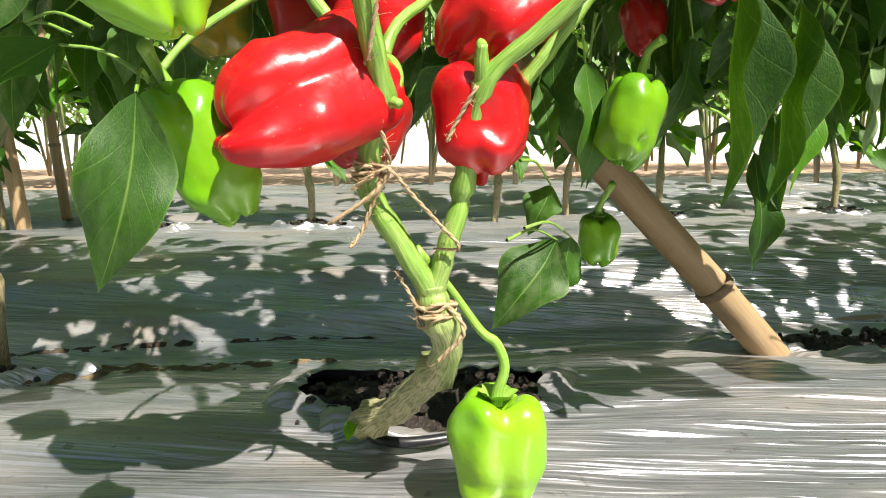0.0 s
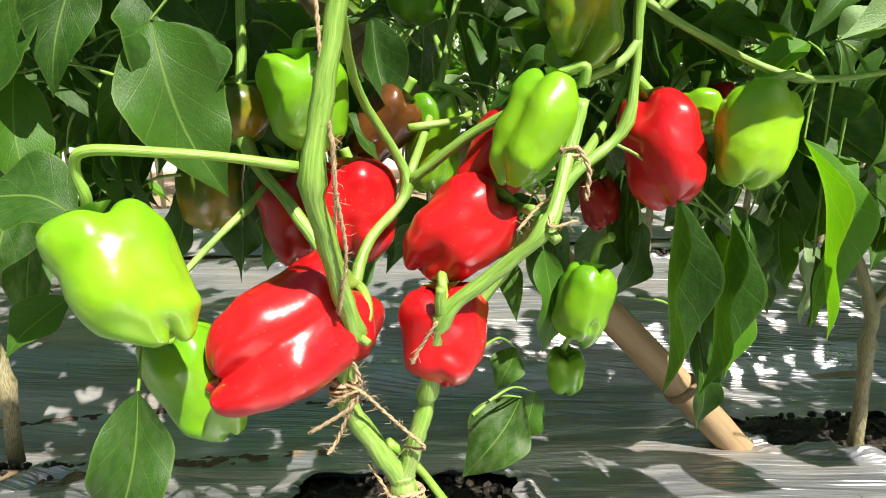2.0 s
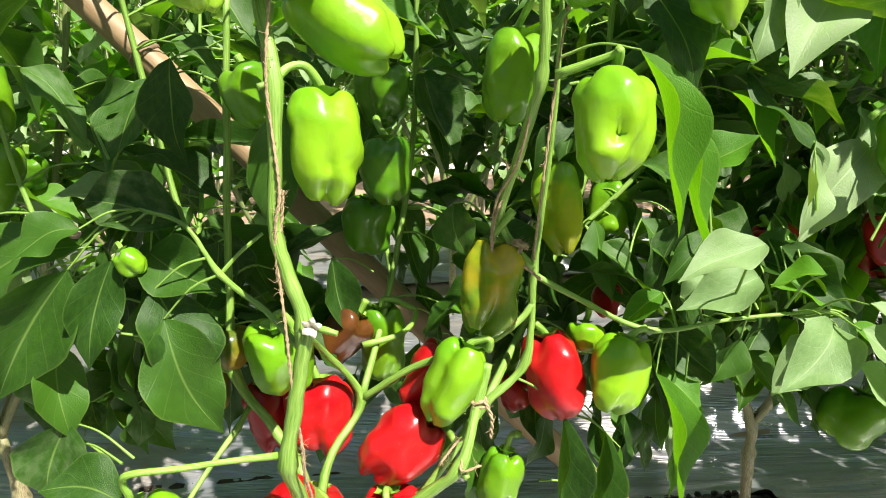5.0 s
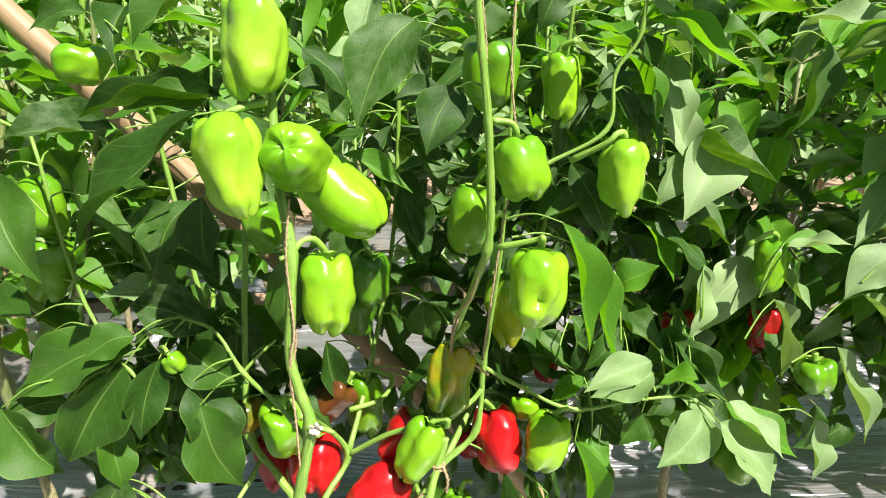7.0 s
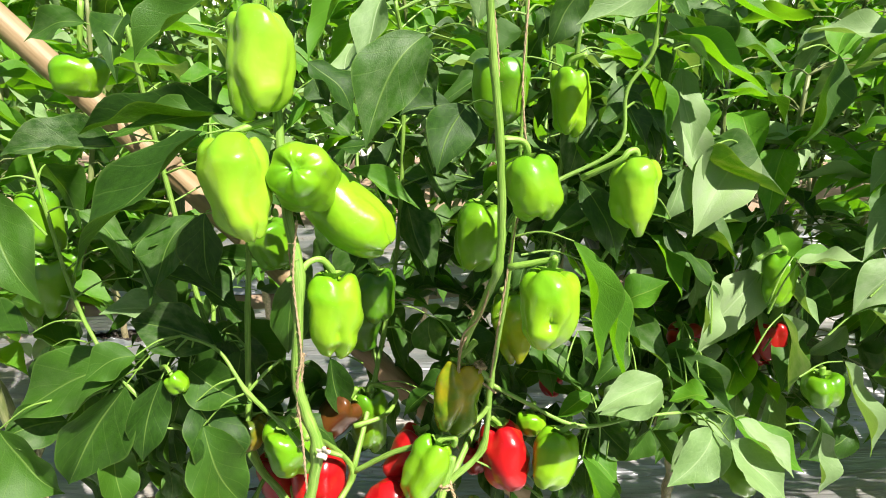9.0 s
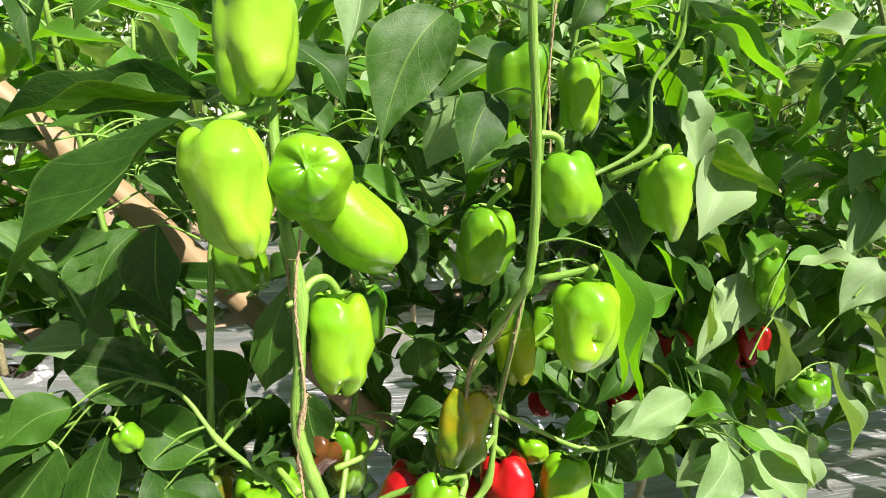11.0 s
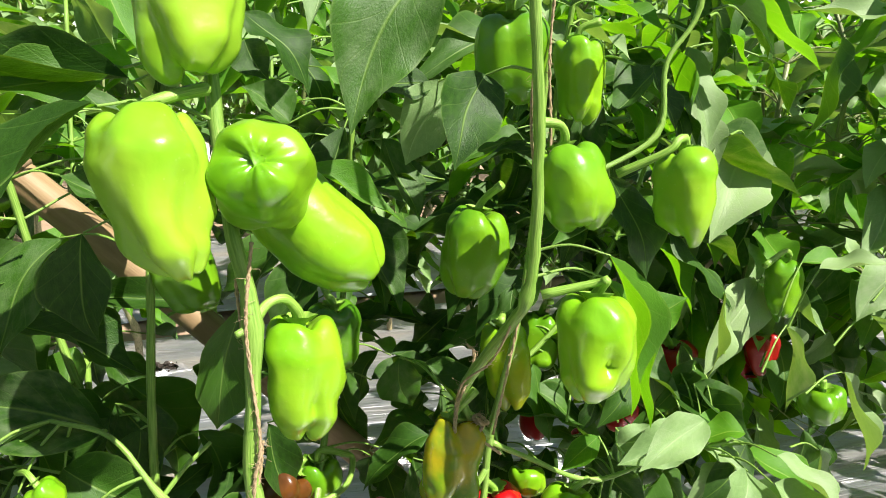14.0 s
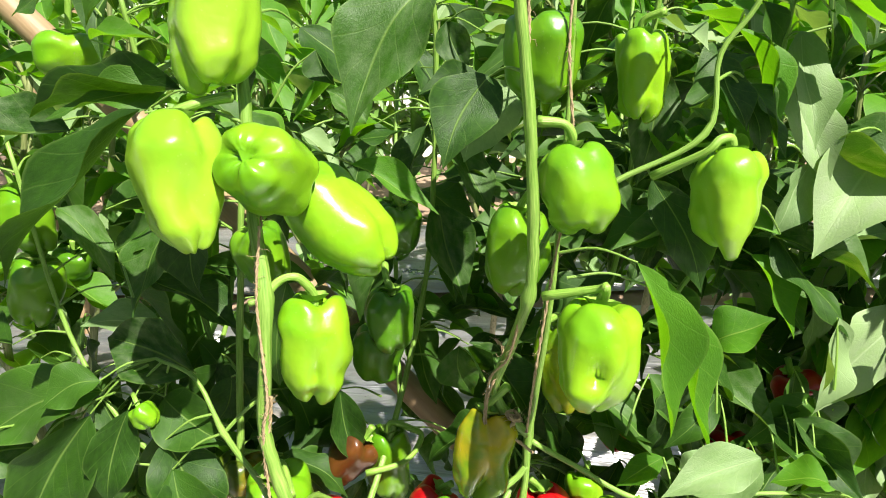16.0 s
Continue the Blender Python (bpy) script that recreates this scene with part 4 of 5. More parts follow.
hero_leaf((0.321, 0.560, 0.596), (0.379, 0.540, 0.526), 0.040)
hero_leaf((0.333, 0.510, 0.524), (0.284, 0.500, 0.491), 0.028, 1)
hero_leaf((0.344, 0.490, 0.526), (0.389, 0.470, 0.556), 0.037, 2)
hero_leaf((0.360, 0.520, 0.526), (0.380, 0.510, 0.479), 0.045)
hero_leaf((0.338, 0.530, 0.484), (0.407, 0.500, 0.418), 0.049)
hero_leaf((0.326, 0.510, 0.445), (0.375, 0.480, 0.391), 0.035, 1)
hero_leaf((0.299, 0.570, 0.931), (0.288, 0.550, 0.808), 0.049)
hero_leaf((0.368, 0.510, 0.911), (0.413, 0.490, 0.855), 0.036)
hero_leaf((0.357, 0.500, 0.910), (0.385, 0.490, 0.850), 0.024)
hero_leaf((0.387, 0.560, 0.984), (0.418, 0.540, 0.903), 0.041)
hero_leaf((0.437, 0.500, 0.978), (0.452, 0.480, 0.943), 0.022)
hero_leaf((0.456, 0.570, 0.833), (0.428, 0.550, 0.757), 0.041, 2)
hero_leaf((0.239, 0.460, 0.849), (0.269, 0.450, 0.805), 0.018)
hero_leaf((-0.280, 0.550, 0.953), (-0.199, 0.530, 0.965), 0.021, 1)
hero_leaf((-0.295, 0.500, 0.873), (-0.335, 0.470, 0.854), 0.034)
hero_leaf((-0.037, 0.550, 0.941), (-0.018, 0.540, 0.908), 0.034)
hero_leaf((0.133, 0.560, 0.908), (0.070, 0.530, 0.903), 0.039)
hero_leaf((0.091, 0.580, 0.968), (0.115, 0.570, 0.918), 0.034)
hero_leaf((0.377, 0.580, 0.629), (0.317, 0.560, 0.660), 0.042)
hero_leaf((0.317, 0.470, 0.448), (0.372, 0.450, 0.286), 0.038, 1)
hero_leaf((0.287, 0.520, 0.388), (0.316, 0.510, 0.308), 0.040)
hero_leaf((0.371, 0.550, 0.473), (0.423, 0.530, 0.407), 0.045)
hero_leaf((-0.353, 0.500, 0.539), (-0.342, 0.480, 0.393), 0.060)
hero_leaf((-0.262, 0.520, 0.490), (-0.256, 0.510, 0.387), 0.034)
hero_leaf((-0.345, 0.560, 0.526), (-0.297, 0.550, 0.479), 0.035)
hero_leaf((-0.075, 0.600, 0.676), (-0.219, 0.580, 0.699), 0.035)
hero_leaf((-0.297, 0.560, 0.718), (-0.217, 0.560, 0.755), 0.043)
hero_leaf((-0.254, 0.520, 0.484), (-0.260, 0.510, 0.387), 0.045)
hero_leaf((-0.295, 0.540, 0.539), (-0.276, 0.530, 0.480), 0.026)
hero_leaf((-0.328, 0.460, 0.497), (-0.329, 0.450, 0.389), 0.047)
hero_leaf((0.417, 0.500, 0.472), (0.386, 0.490, 0.424), 0.037)
hero_leaf((0.530, 0.500, 0.496), (0.459, 0.470, 0.446), 0.048)
hero_leaf((0.494, 0.540, 0.681), (0.489, 0.520, 0.574), 0.055, 2)
hero_leaf((0.419, 0.600, 0.815), (0.484, 0.580, 0.752), 0.038)
hero_leaf((0.649, 0.600, 0.979), (0.618, 0.580, 0.858), 0.046)
hero_leaf((0.336, 0.500, 0.932), (0.367, 0.480, 0.875), 0.037)
hero_leaf((0.217, 0.465, 0.404), (0.218, 0.445, 0.241), 0.034)
hero_leaf((0.302, 0.520, 0.380), (0.305, 0.500, 0.297), 0.040)
hero_leaf((0.270, 0.500, 0.309), (0.273, 0.480, 0.229), 0.020)
hero_leaf((0.286, 0.480, 0.355), (0.262, 0.460, 0.247), 0.015, 1)
hero_leaf((0.362, 0.540, 0.355), (0.371, 0.520, 0.275), 0.025, 2)
hero_leaf((0.360, 0.500, 0.389), (0.349, 0.480, 0.284), 0.027, 1)
hero_leaf((0.131, 0.550, 0.356), (0.139, 0.530, 0.247), 0.036)
hero_leaf((0.206, 0.560, 0.420), (0.203, 0.540, 0.321), 0.032)
hero_leaf((0.088, 0.560, 0.340), (0.097, 0.540, 0.271), 0.022)
hero_leaf((0.273, 0.540, 0.414), (0.275, 0.520, 0.330), 0.030)
hero_leaf((0.323, 0.530, 0.467), (0.350, 0.510, 0.357), 0.034)
hero_leaf((0.358, 0.580, 0.367), (0.363, 0.560, 0.296), 0.032)
hero_leaf((0.302, 0.580, 0.469), (0.277, 0.560, 0.369), 0.041)
hero_leaf((0.169, 0.600, 0.475), (0.154, 0.580, 0.370), 0.043)
hero_leaf((0.418, 0.600, 0.470), (0.411, 0.580, 0.372), 0.042)
hero_leaf((0.242, 0.570, 0.489), (0.221, 0.550, 0.410), 0.040)
# branches that rise behind the fruit, thick with leaves
behind = len(main.path)
main.stem([(-0.036, 0.396, 0.290), (-0.10, 0.52, 0.40), (-0.22, 0.62, 0.55), (-0.28, 0.66, 0.80), (-0.30, 0.64, 1.02)], 0.0055, 0.003, 8)
main.stem([(0.002, 0.487, 0.415), (0.03, 0.60, 0.52), (0.06, 0.66, 0.70), (0.07, 0.66, 0.95), (0.06, 0.64, 1.04)], 0.0042, 0.003, 8)
main.stem([(0.136, 0.455, 0.423), (0.20, 0.56, 0.50), (0.28, 0.62, 0.68), (0.30, 0.63, 0.90), (0.31, 0.62, 1.04)], 0.0045, 0.003, 8)
main.stem([(0.22, 0.58, 0.55), (0.34, 0.60, 0.66), (0.42, 0.62, 0.82), (0.44, 0.62, 1.02)], 0.0036, 0.0025, 8)
main.stem([(-0.132, 0.480, 0.452), (-0.26, 0.50, 0.50), (-0.36, 0.54, 0.62), (-0.40, 0.55, 0.85)], 0.0036, 0.0025, 8)
main.stem([(0.03, 0.60, 0.52), (0.00, 0.74, 0.62), (-0.02, 0.86, 0.80), (-0.02, 0.92, 1.0)], 0.0036, 0.0025, 8)
main.stem([(0.28, 0.62, 0.68), (0.30, 0.76, 0.72), (0.32, 0.88, 0.86), (0.33, 0.92, 1.02)], 0.0036, 0.0025, 8)
main.stem([(-0.22, 0.62, 0.55), (-0.26, 0.76, 0.60), (-0.28, 0.86, 0.78), (-0.28, 0.92, 1.0)], 0.0036, 0.0025, 8)
back = random.Random(15)


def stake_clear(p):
    """Marks foliage that would hide the slanting stake from the camera's viewpoint."""
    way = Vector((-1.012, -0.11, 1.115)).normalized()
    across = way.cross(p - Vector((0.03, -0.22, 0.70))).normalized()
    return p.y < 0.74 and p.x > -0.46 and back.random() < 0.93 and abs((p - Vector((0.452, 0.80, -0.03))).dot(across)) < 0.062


spots = [p for p in main.path[behind:] if p.z > 0.43]
for i in range(520):
    p = back.choice(spots)
    a = back.uniform(0, 6.283)
    out = Vector((math.cos(a), math.sin(a) * 0.8 + 0.3, 0))
    start = p + out * back.uniform(0.02, 0.13) + Vector((0, 0, back.uniform(0, 0.03)))
    size = back.uniform(0.075, 0.135)
    way = (out + Vector((0, 0, back.uniform(-1.1, 0.2)))).normalized()
    tip = start + way * size
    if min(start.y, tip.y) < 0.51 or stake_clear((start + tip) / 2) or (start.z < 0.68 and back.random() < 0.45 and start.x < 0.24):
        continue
    # Above z 0.84 brighter leaf colours stand in for sunlight on the foliage.
    leaf(main.ob, start, tip, size * back.uniform(0.38, 0.50), out * 0.5 + Vector((back.uniform(-0.3, 0.3), -0.3, 1)), back.choice(YOUNG_SUNLIT if back.random() < 0.7 else PALE_SUNLIT) if back.random() < (0.60 if start.z > 0.84 else 0.10) else back.choice(LEAVES))
    main.petiole(start, 0.14)
# low hanging leaves under the fruit
for count, x0, x1, y0, y1, z0, z1 in ((44, -0.44, 0.04, 0.54, 0.68, 0.36, 0.60), (56, 0.10, 0.52, 0.52, 0.72, 0.40, 0.62), (30, -0.02, 0.26, 0.60, 0.80, 0.34, 0.52)):
    for i in range(count):
        start = Vector((back.uniform(x0, x1), back.uniform(y0, y1), back.uniform(z0, z1)))
        way = Vector((back.uniform(-0.6, 0.6), back.uniform(-0.4, 0.4), back.uniform(-1.3, -0.2))).normalized()
        size = back.uniform(0.075, 0.12)
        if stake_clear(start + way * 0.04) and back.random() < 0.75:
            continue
        leaf(main.ob, start, start + way * size, size * back.uniform(0.36, 0.50), Vector((back.uniform(-0.6, 0.6), -0.5, 0.8)), back.choice(LEAVES))
        main.petiole(start, 0.06, 0.0011)
main.done()

# neighbouring plants of the near row
second = Plant("pepper_plant", (0.593, 0.780, 0.0), "pepper plant with a woody forked stem in a soil hole", WOODY)
second.stem([(0.593, 0.780, -0.02), (0.591, 0.780, 0.060), (0.589, 0.780, 0.156), (0.588, 0.780, 0.208), (0.553, 0.780, 0.298), (0.538, 0.800, 0.358), (0.52, 0.82, 0.52)], 0.0105, 0.004, 10, (2, 3))
second.stem([(0.588, 0.780, 0.208), (0.617, 0.770, 0.273), (0.613, 0.770, 0.396), (0.609, 0.780, 0.519), (0.606, 0.780, 0.621), (0.60, 0.79, 0.95)], 0.0078, 0.0035, 10, (1, 2))
second.stem([(0.617, 0.770, 0.273), (0.655, 0.740, 0.370), (0.678, 0.720, 0.482), (0.681, 0.720, 0.626), (0.69, 0.72, 0.95)], 0.0062, 0.0035, 10, (1,))
bush = random.Random(8)
for i in range(170):
    p = bush.choice([q for q in second.path if q.z > 0.36])
    a = bush.uniform(0, 6.283)
    out = Vector((math.cos(a), math.sin(a), 0))
    start = p + out * bush.uniform(0.03, 0.09) + Vector((0, 0, bush.uniform(0, 0.03)))
    start.y = max(start.y, 0.68)
    size = bush.uniform(0.07, 0.13)
    way = (out + Vector((0, 0, bush.uniform(-1.0, 0.2)))).normalized()
    # The large share of bright leaf colours makes this bush look sunlit.
    leaf(second.ob, start, start + way * size, size * bush.uniform(0.38, 0.50), (out * 0.5 + Vector((bush.uniform(-0.4, 0.4), -0.2, 1))), bush.choice(YOUNG_SUNLIT if bush.random() < 0.42 else PALE_SUNLIT if bush.random() < 0.2 else LEAVES))
    second.petiole(start, 0.2)
for i in range(105):
    start = Vector((bush.uniform(0.44, 0.90), bush.uniform(0.62, 0.80), bush.uniform(0.34, 0.75)))
    size = bush.uniform(0.07, 0.12)
    way = Vector((bush.uniform(-0.6, 0.6), bush.uniform(-0.8, 0.2), bush.uniform(-1.2, -0.2))).normalized()
    leaf(second.ob, start, start + way * size, size * bush.uniform(0.40, 0.52), Vector((bush.uniform(-0.2, 0.8), -0.5, 0.8)), bush.choice(PALE_SUNLIT if bush.random() < 0.25 else LEAVES))
    second.petiole(start, 0.16)
second.done()

wild_plant((-0.62, 0.76, 0.0), 1.05, 21, 230, 0.115, 0.20, 0.42)
# Mostly out of view; widened and thickened with leaves to shade the bed.
wild_plant((1.08, 0.66, 0.0), 1.12, 22, 340, 0.125, 0.42, 0.30)
wild_plant((-1.15, 0.78, 0.0), 1.05, 23, 150, 0.115)
# the row behind
kinds = [wild_plant((-0.46, 1.84, 0.01), 1.28, 31, 300, 0.135, 0.36, 0.16), wild_plant((-0.95, 1.78, 0.01), 1.34, 32, 300, 0.135, 0.36, 0.16), wild_plant((0.10, 1.88, 0.01), 1.3, 33, 300, 0.135, 0.36, 0.16)]
place = random.Random(3)
for x, y in ((0.62, 1.95), (0.34, 2.02), (0.92, 1.92), (1.48, 1.98), (1.22, 2.05), (1.72, 2.0), (2.25, 2.0), (-1.45, 1.85), (-1.95, 1.8), (-2.5, 1.8)):
    copy_thing(place.choice(kinds), pose(x, y, 0.01, 0, 0, place.uniform(0, 360)))


def far_rows(seed):
    """Distant rows of plants, and unseen ones added to dim light: stems and a great many leaves, too many to count."""
    rng = random.Random(seed)
    source = [(np.array([v.co for v in me.vertices]), [tuple(p.vertices) for p in me.polygons]) for me in LEAVES[:4] + LEAVES[8:10]]
    verts, faces = [], []
    uvs = []
    stems = bmesh.new()
    # Rows at negative y are unseen, added to darken ambient; side rows add shade.
    for y, x, stop in ((-2.8, -5.0, 5.5), (-1.35, -5.0, 5.5), (3.2, -5.0, 5.5), (4.6, -5.0, 5.5), (5.8, -5.0, 5.5), (0.55, -5.0, -1.5), (0.95, 1.5, 5.5), (1.6, -5.0, -2.7), (2.3, 2.6, 5.5)):
        while x < stop:
            h = rng.uniform(1.35, 1.7) if y > 3 else rng.uniform(1.05, 1.3)
            for _ in range(3):
                dx, dy = rng.uniform(-0.2, 0.2), rng.uniform(-0.2, 0.2)
                tube(stems, [(x, y, -0.03, 0.011), (x + dx * 0.4, y + dy * 0.4, 0.3 * h, 0.009), (x + dx, y + dy, h, 0.004)], 5)
            for _ in range(240):
                f = 0.25 + 0.75 * rng.random() ** 0.8
                a = rng.uniform(0, 6.283)
                out = Vector((math.cos(a), math.sin(a), 0))
                start = Vector((x, y, h * f)) + out * rng.uniform(0.02, 0.3)
                way = (out + Vector((0, 0, rng.uniform(-1.1, 0.2)))).normalized()
                face = Vector((rng.uniform(-0.5, 0.5), rng.uniform(-0.5, 0.5), 1)) + out * 0.35
                size = rng.uniform(0.08, 0.15)
                sx = way.cross(face).normalized()
                m = np.array(Matrix((sx, way, sx.cross(way))).transposed())
                co, fs = rng.choice(source)
                k = len(verts)
                verts.extend((co * np.array((size * 0.5, size, size * 0.75))) @ m.T + np.array(start))
                faces.extend(tuple(i + k for i in f2) for f2 in fs)
            x += rng.uniform(0.42, 0.55)
    me = bpy.data.meshes.new("far_foliage")
    me.from_pydata([tuple(v) for v in verts], [], faces)
    me.materials.append(LEAF_FAR)
    me.polygons.foreach_set("use_smooth", [True] * len(me.polygons))
    ob = tagged(new("far_foliage", me), "dense green leaves of distant and added unseen pepper rows", "foliage", kind="stuff")
    tagged(mesh_object("far_stems", stems, WOODY), "thin stems of distant and added unseen pepper rows", "foliage", kind="stuff")
    return ob


far_rows(77)


# ---- stakes ----
def bamboo_stake(a, b, r, joints, label):
    """A bamboo pole with swollen joints."""
    a, b = Vector(a), Vector(b)
    ob = new("bamboo_stake")
    ob.matrix_basis = Matrix.Translation(a) @ (b - a).to_track_quat("Z", "Y").to_matrix().to_4x4()
    tagged(ob, label, "stake")
    n = 60
    size = (b - a).length
    bm = bmesh.new()
    rows = []
    for i in range(n + 1):
        z = size * i / n
        bulge = sum(0.12 * math.exp(-((z - j) / 0.008) ** 2) for j in joints)
        rows.append((0.004 * math.sin(z * 5), 0.003 * math.sin(z * 7 + 1), z, r * (1 - 0.16 * i / n) * (1 + bulge)))
    tube(bm, rows, 16)
    culm = mesh_object("culm", bm, BAMBOO, ob)
    for j in joints:
        bm = bmesh.new()
        rr = r * (1 - 0.16 * j / size) * 1.13
        tube(bm, [(0.004 * math.sin(j * 5), 0.003 * math.sin(j * 7 + 1), j + d, rr * k) for d, k in ((-0.006, 0.95), (-0.003, 1.04), (0.0, 1.0), (0.003, 1.05), (0.007, 0.95))], 16)
        mesh_object("joint", bm, BAMBOO_NODE, culm)
    return ob


bamboo_stake((0.452, 0.80, -0.03), (-0.56, 0.69, 1.085), 0.0225, (0.16, 0.47, 0.79, 1.12), "weathered tan bamboo stake leaning across the plants")
bamboo_stake((-1.345, 1.79, -0.02), (-1.40, 1.80, 1.3), 0.022, (0.35, 0.7, 1.0), "upright weathered stake pushed into a film-covered bed")
bamboo_stake((-1.62, 2.4, -0.05), (-1.66, 2.42, 1.3), 0.02, (0.3, 0.7), "upright dark weathered stake behind the beds")


# ---- twine ----
def twine(points, seed, r=0.0013, label="frayed tan jute twine tied to a stem"):
    """Two twisted strands with loose fibres."""
    rng = random.Random(seed)
    fine = smooth_path(points, 10)
    origin = Vector(fine[0])
    ob = new("jute_twine")
    ob.matrix_basis = Matrix.Translation(origin)
    tagged(ob, label, "twine")
    for s in (0, 1):
        rows = []
        run = 0.0
        for i, p in enumerate(fine):
            p = Vector(p)
            if i:
                run += (p - Vector(fine[i - 1])).length
            a = run * 420 + s * math.pi
            rows.append((*(p - origin + Vector((math.cos(a), math.sin(a), 0)) * r * 0.62), r * 0.72))
        bm = bmesh.new()
        tube(bm, rows, 6)
        strand = mesh_object("strand", bm, JUTE, ob)
    bm = bmesh.new()
    for _ in range(min(110, int(len(fine) * 1.3))):
        p = Vector(rng.choice(fine)) - origin
        d = Vector((rng.uniform(-1, 1), rng.uniform(-1, 1), rng.uniform(-0.7, 0.7))) * rng.uniform(0.003, 0.010)
        bend = Vector((rng.uniform(-1, 1), 0, rng.uniform(-1, 1))) * 0.003
        tube(bm, [(*p, 0.00022), (*(p + d * 0.5 + bend), 0.0002), (*(p + d), 0.00012)], 3, 0, False)
    tagged(mesh_object("fringe", bm, JUTE, strand), kind="stuff")
    return ob


twine([(-0.038, 0.385, 0.279), (-0.025, 0.380, 0.276), (-0.011, 0.385, 0.259), (0.005, 0.390, 0.240), (0.019, 0.395, 0.222), (0.002, 0.400, 0.220)], 1)
twine([(-0.025, 0.382, 0.283), (-0.040, 0.385, 0.270), (-0.050, 0.385, 0.263), (-0.037, 0.380, 0.272), (-0.025, 0.380, 0.276), (-0.037, 0.385, 0.254), (-0.045, 0.385, 0.235), (-0.052, 0.380, 0.225)], 2)
twine([(-0.033, 0.365, 0.375), (-0.032, 0.365, 0.357), (-0.038, 0.372, 0.328), (-0.027, 0.378, 0.294), (-0.025, 0.382, 0.279)], 3)
twine([(-0.025, 0.400, 0.205), (-0.012, 0.400, 0.180), (-0.009, 0.402, 0.163), (0.004, 0.392, 0.172), (0.013, 0.395, 0.173)], 4)
twine([(-0.033, 0.360, 0.341), (-0.023, 0.345, 0.386), (-0.024, 0.330, 0.429), (-0.023, 0.325, 0.460)], 5)
twine([(-0.039, 0.375, 0.347), (-0.027, 0.342, 0.428), (-0.026, 0.335, 0.456), (-0.029, 0.333, 0.505), (-0.031, 0.336, 0.558), (-0.035, 0.345, 0.609), (-0.030, 0.349, 0.645), (-0.028, 0.350, 0.666)], 6)
twine([(-0.037, 0.345, 0.592), (-0.034, 0.343, 0.639), (-0.029, 0.345, 0.670), (-0.035, 0.355, 0.747), (-0.029, 0.360, 0.808)], 7)
twine([(-0.034, 0.366, 0.701), (-0.041, 0.372, 0.769), (-0.039, 0.386, 0.808), (-0.055, 0.405, 0.887), (-0.052, 0.410, 0.965), (-0.055, 0.410, 1.018)], 8)
twine([(0.144, 0.455, 0.581), (0.146, 0.455, 0.617), (0.157, 0.455, 0.648), (0.159, 0.455, 0.669), (0.152, 0.455, 0.678)], 9)
twine([(0.141, 0.450, 0.564), (0.147, 0.455, 0.633), (0.165, 0.420, 0.678), (0.176, 0.392, 0.744), (0.185, 0.390, 0.808), (0.172, 0.388, 0.885), (0.172, 0.390, 0.958), (0.164, 0.388, 1.020)], 10)
twine([(0.089, 0.400, 0.390), (0.107, 0.410, 0.408), (0.115, 0.400, 0.412), (0.109, 0.378, 0.397), (0.127, 0.380, 0.400)], 11)
twine([(0.012, 0.390, 0.293), (0.018, 0.390, 0.305), (0.031, 0.385, 0.327)], 13)
twine([(0.185, 0.460, 0.576), (0.192, 0.445, 0.667), (0.202, 0.438, 0.763), (0.213, 0.440, 0.848), (0.205, 0.440, 0.940), (0.207, 0.440, 1.025)], 12)


def twine_knot(centre, r, turns, seed):
    """Loops of twine wound round a stem, with a loose tail."""
    rng = random.Random(seed)
    pts = []
    for i in range(turns * 8):
        a = 2 * math.pi * i / 8
        pts.append((centre[0] + math.cos(a) * r * rng.uniform(0.95, 1.3), centre[1] + math.sin(a) * r * rng.uniform(0.95, 1.3), centre[2] + (i / 8 - turns / 2) * 0.0025 + rng.uniform(-0.003, 0.003)))
    pts += [(centre[0] + rng.uniform(-0.02, 0.02), centre[1] - r - 0.004, centre[2] - 0.012), (centre[0] + rng.uniform(-0.03, 0.03), centre[1] - r - 0.002, centre[2] - 0.035)]
    twine(pts, seed, 0.0017, "knotted tan jute twine wound round a stem")


twine_knot((-0.040, 0.394, 0.275), 0.0085, 4, 41)
twine_knot((0.002, 0.405, 0.176), 0.0110, 4, 42)
twine_knot((0.128, 0.421, 0.444), 0.0062, 2, 44)
twine_knot((0.172, 0.462, 0.592), 0.0056, 2, 45)



# ---- small things on the bed ----
def dry_flower(centre, seed):
    """A withered white blossom stuck to a joint."""
    rng = random.Random(seed)
    ob = new("dry_flower")
    ob.matrix_basis = Matrix.Translation(centre)
    tagged(ob, "withered cream-white blossom clinging to a stem joint", "flower")
    for k in range(5):
        a = 2 * math.pi * k / 5 + rng.uniform(-0.3, 0.3)
        bm = bmesh.new()
        rows = []
        for i in range(5):
            f = i / 4
            w = 0.0035 * math.sin(math.pi * (0.15 + 0.8 * f))
            c = Vector((math.cos(a), -0.5, math.sin(a))) * 0.009 * f + Vector((0, -0.003 * math.sin(f * 3), 0))
            side = Vector((-math.sin(a), rng.uniform(-0.4, 0.4), math.cos(a))) * w
            rows.append((bm.verts.new(c - side), bm.verts.new(c + Vector((0, -0.0012, 0))), bm.verts.new(c + side)))
        for p, q in zip(rows, rows[1:]):
            bm.faces.new((p[0], p[1], q[1], q[0]))
            bm.faces.new((p[1], p[2], q[2], q[1]))
        mesh_object("petal", bm, PETAL, ob)


dry_flower((-0.008, 0.331, 0.560), 2)
litter = new("fallen_leaf", YOUNG_SUNLIT[1])
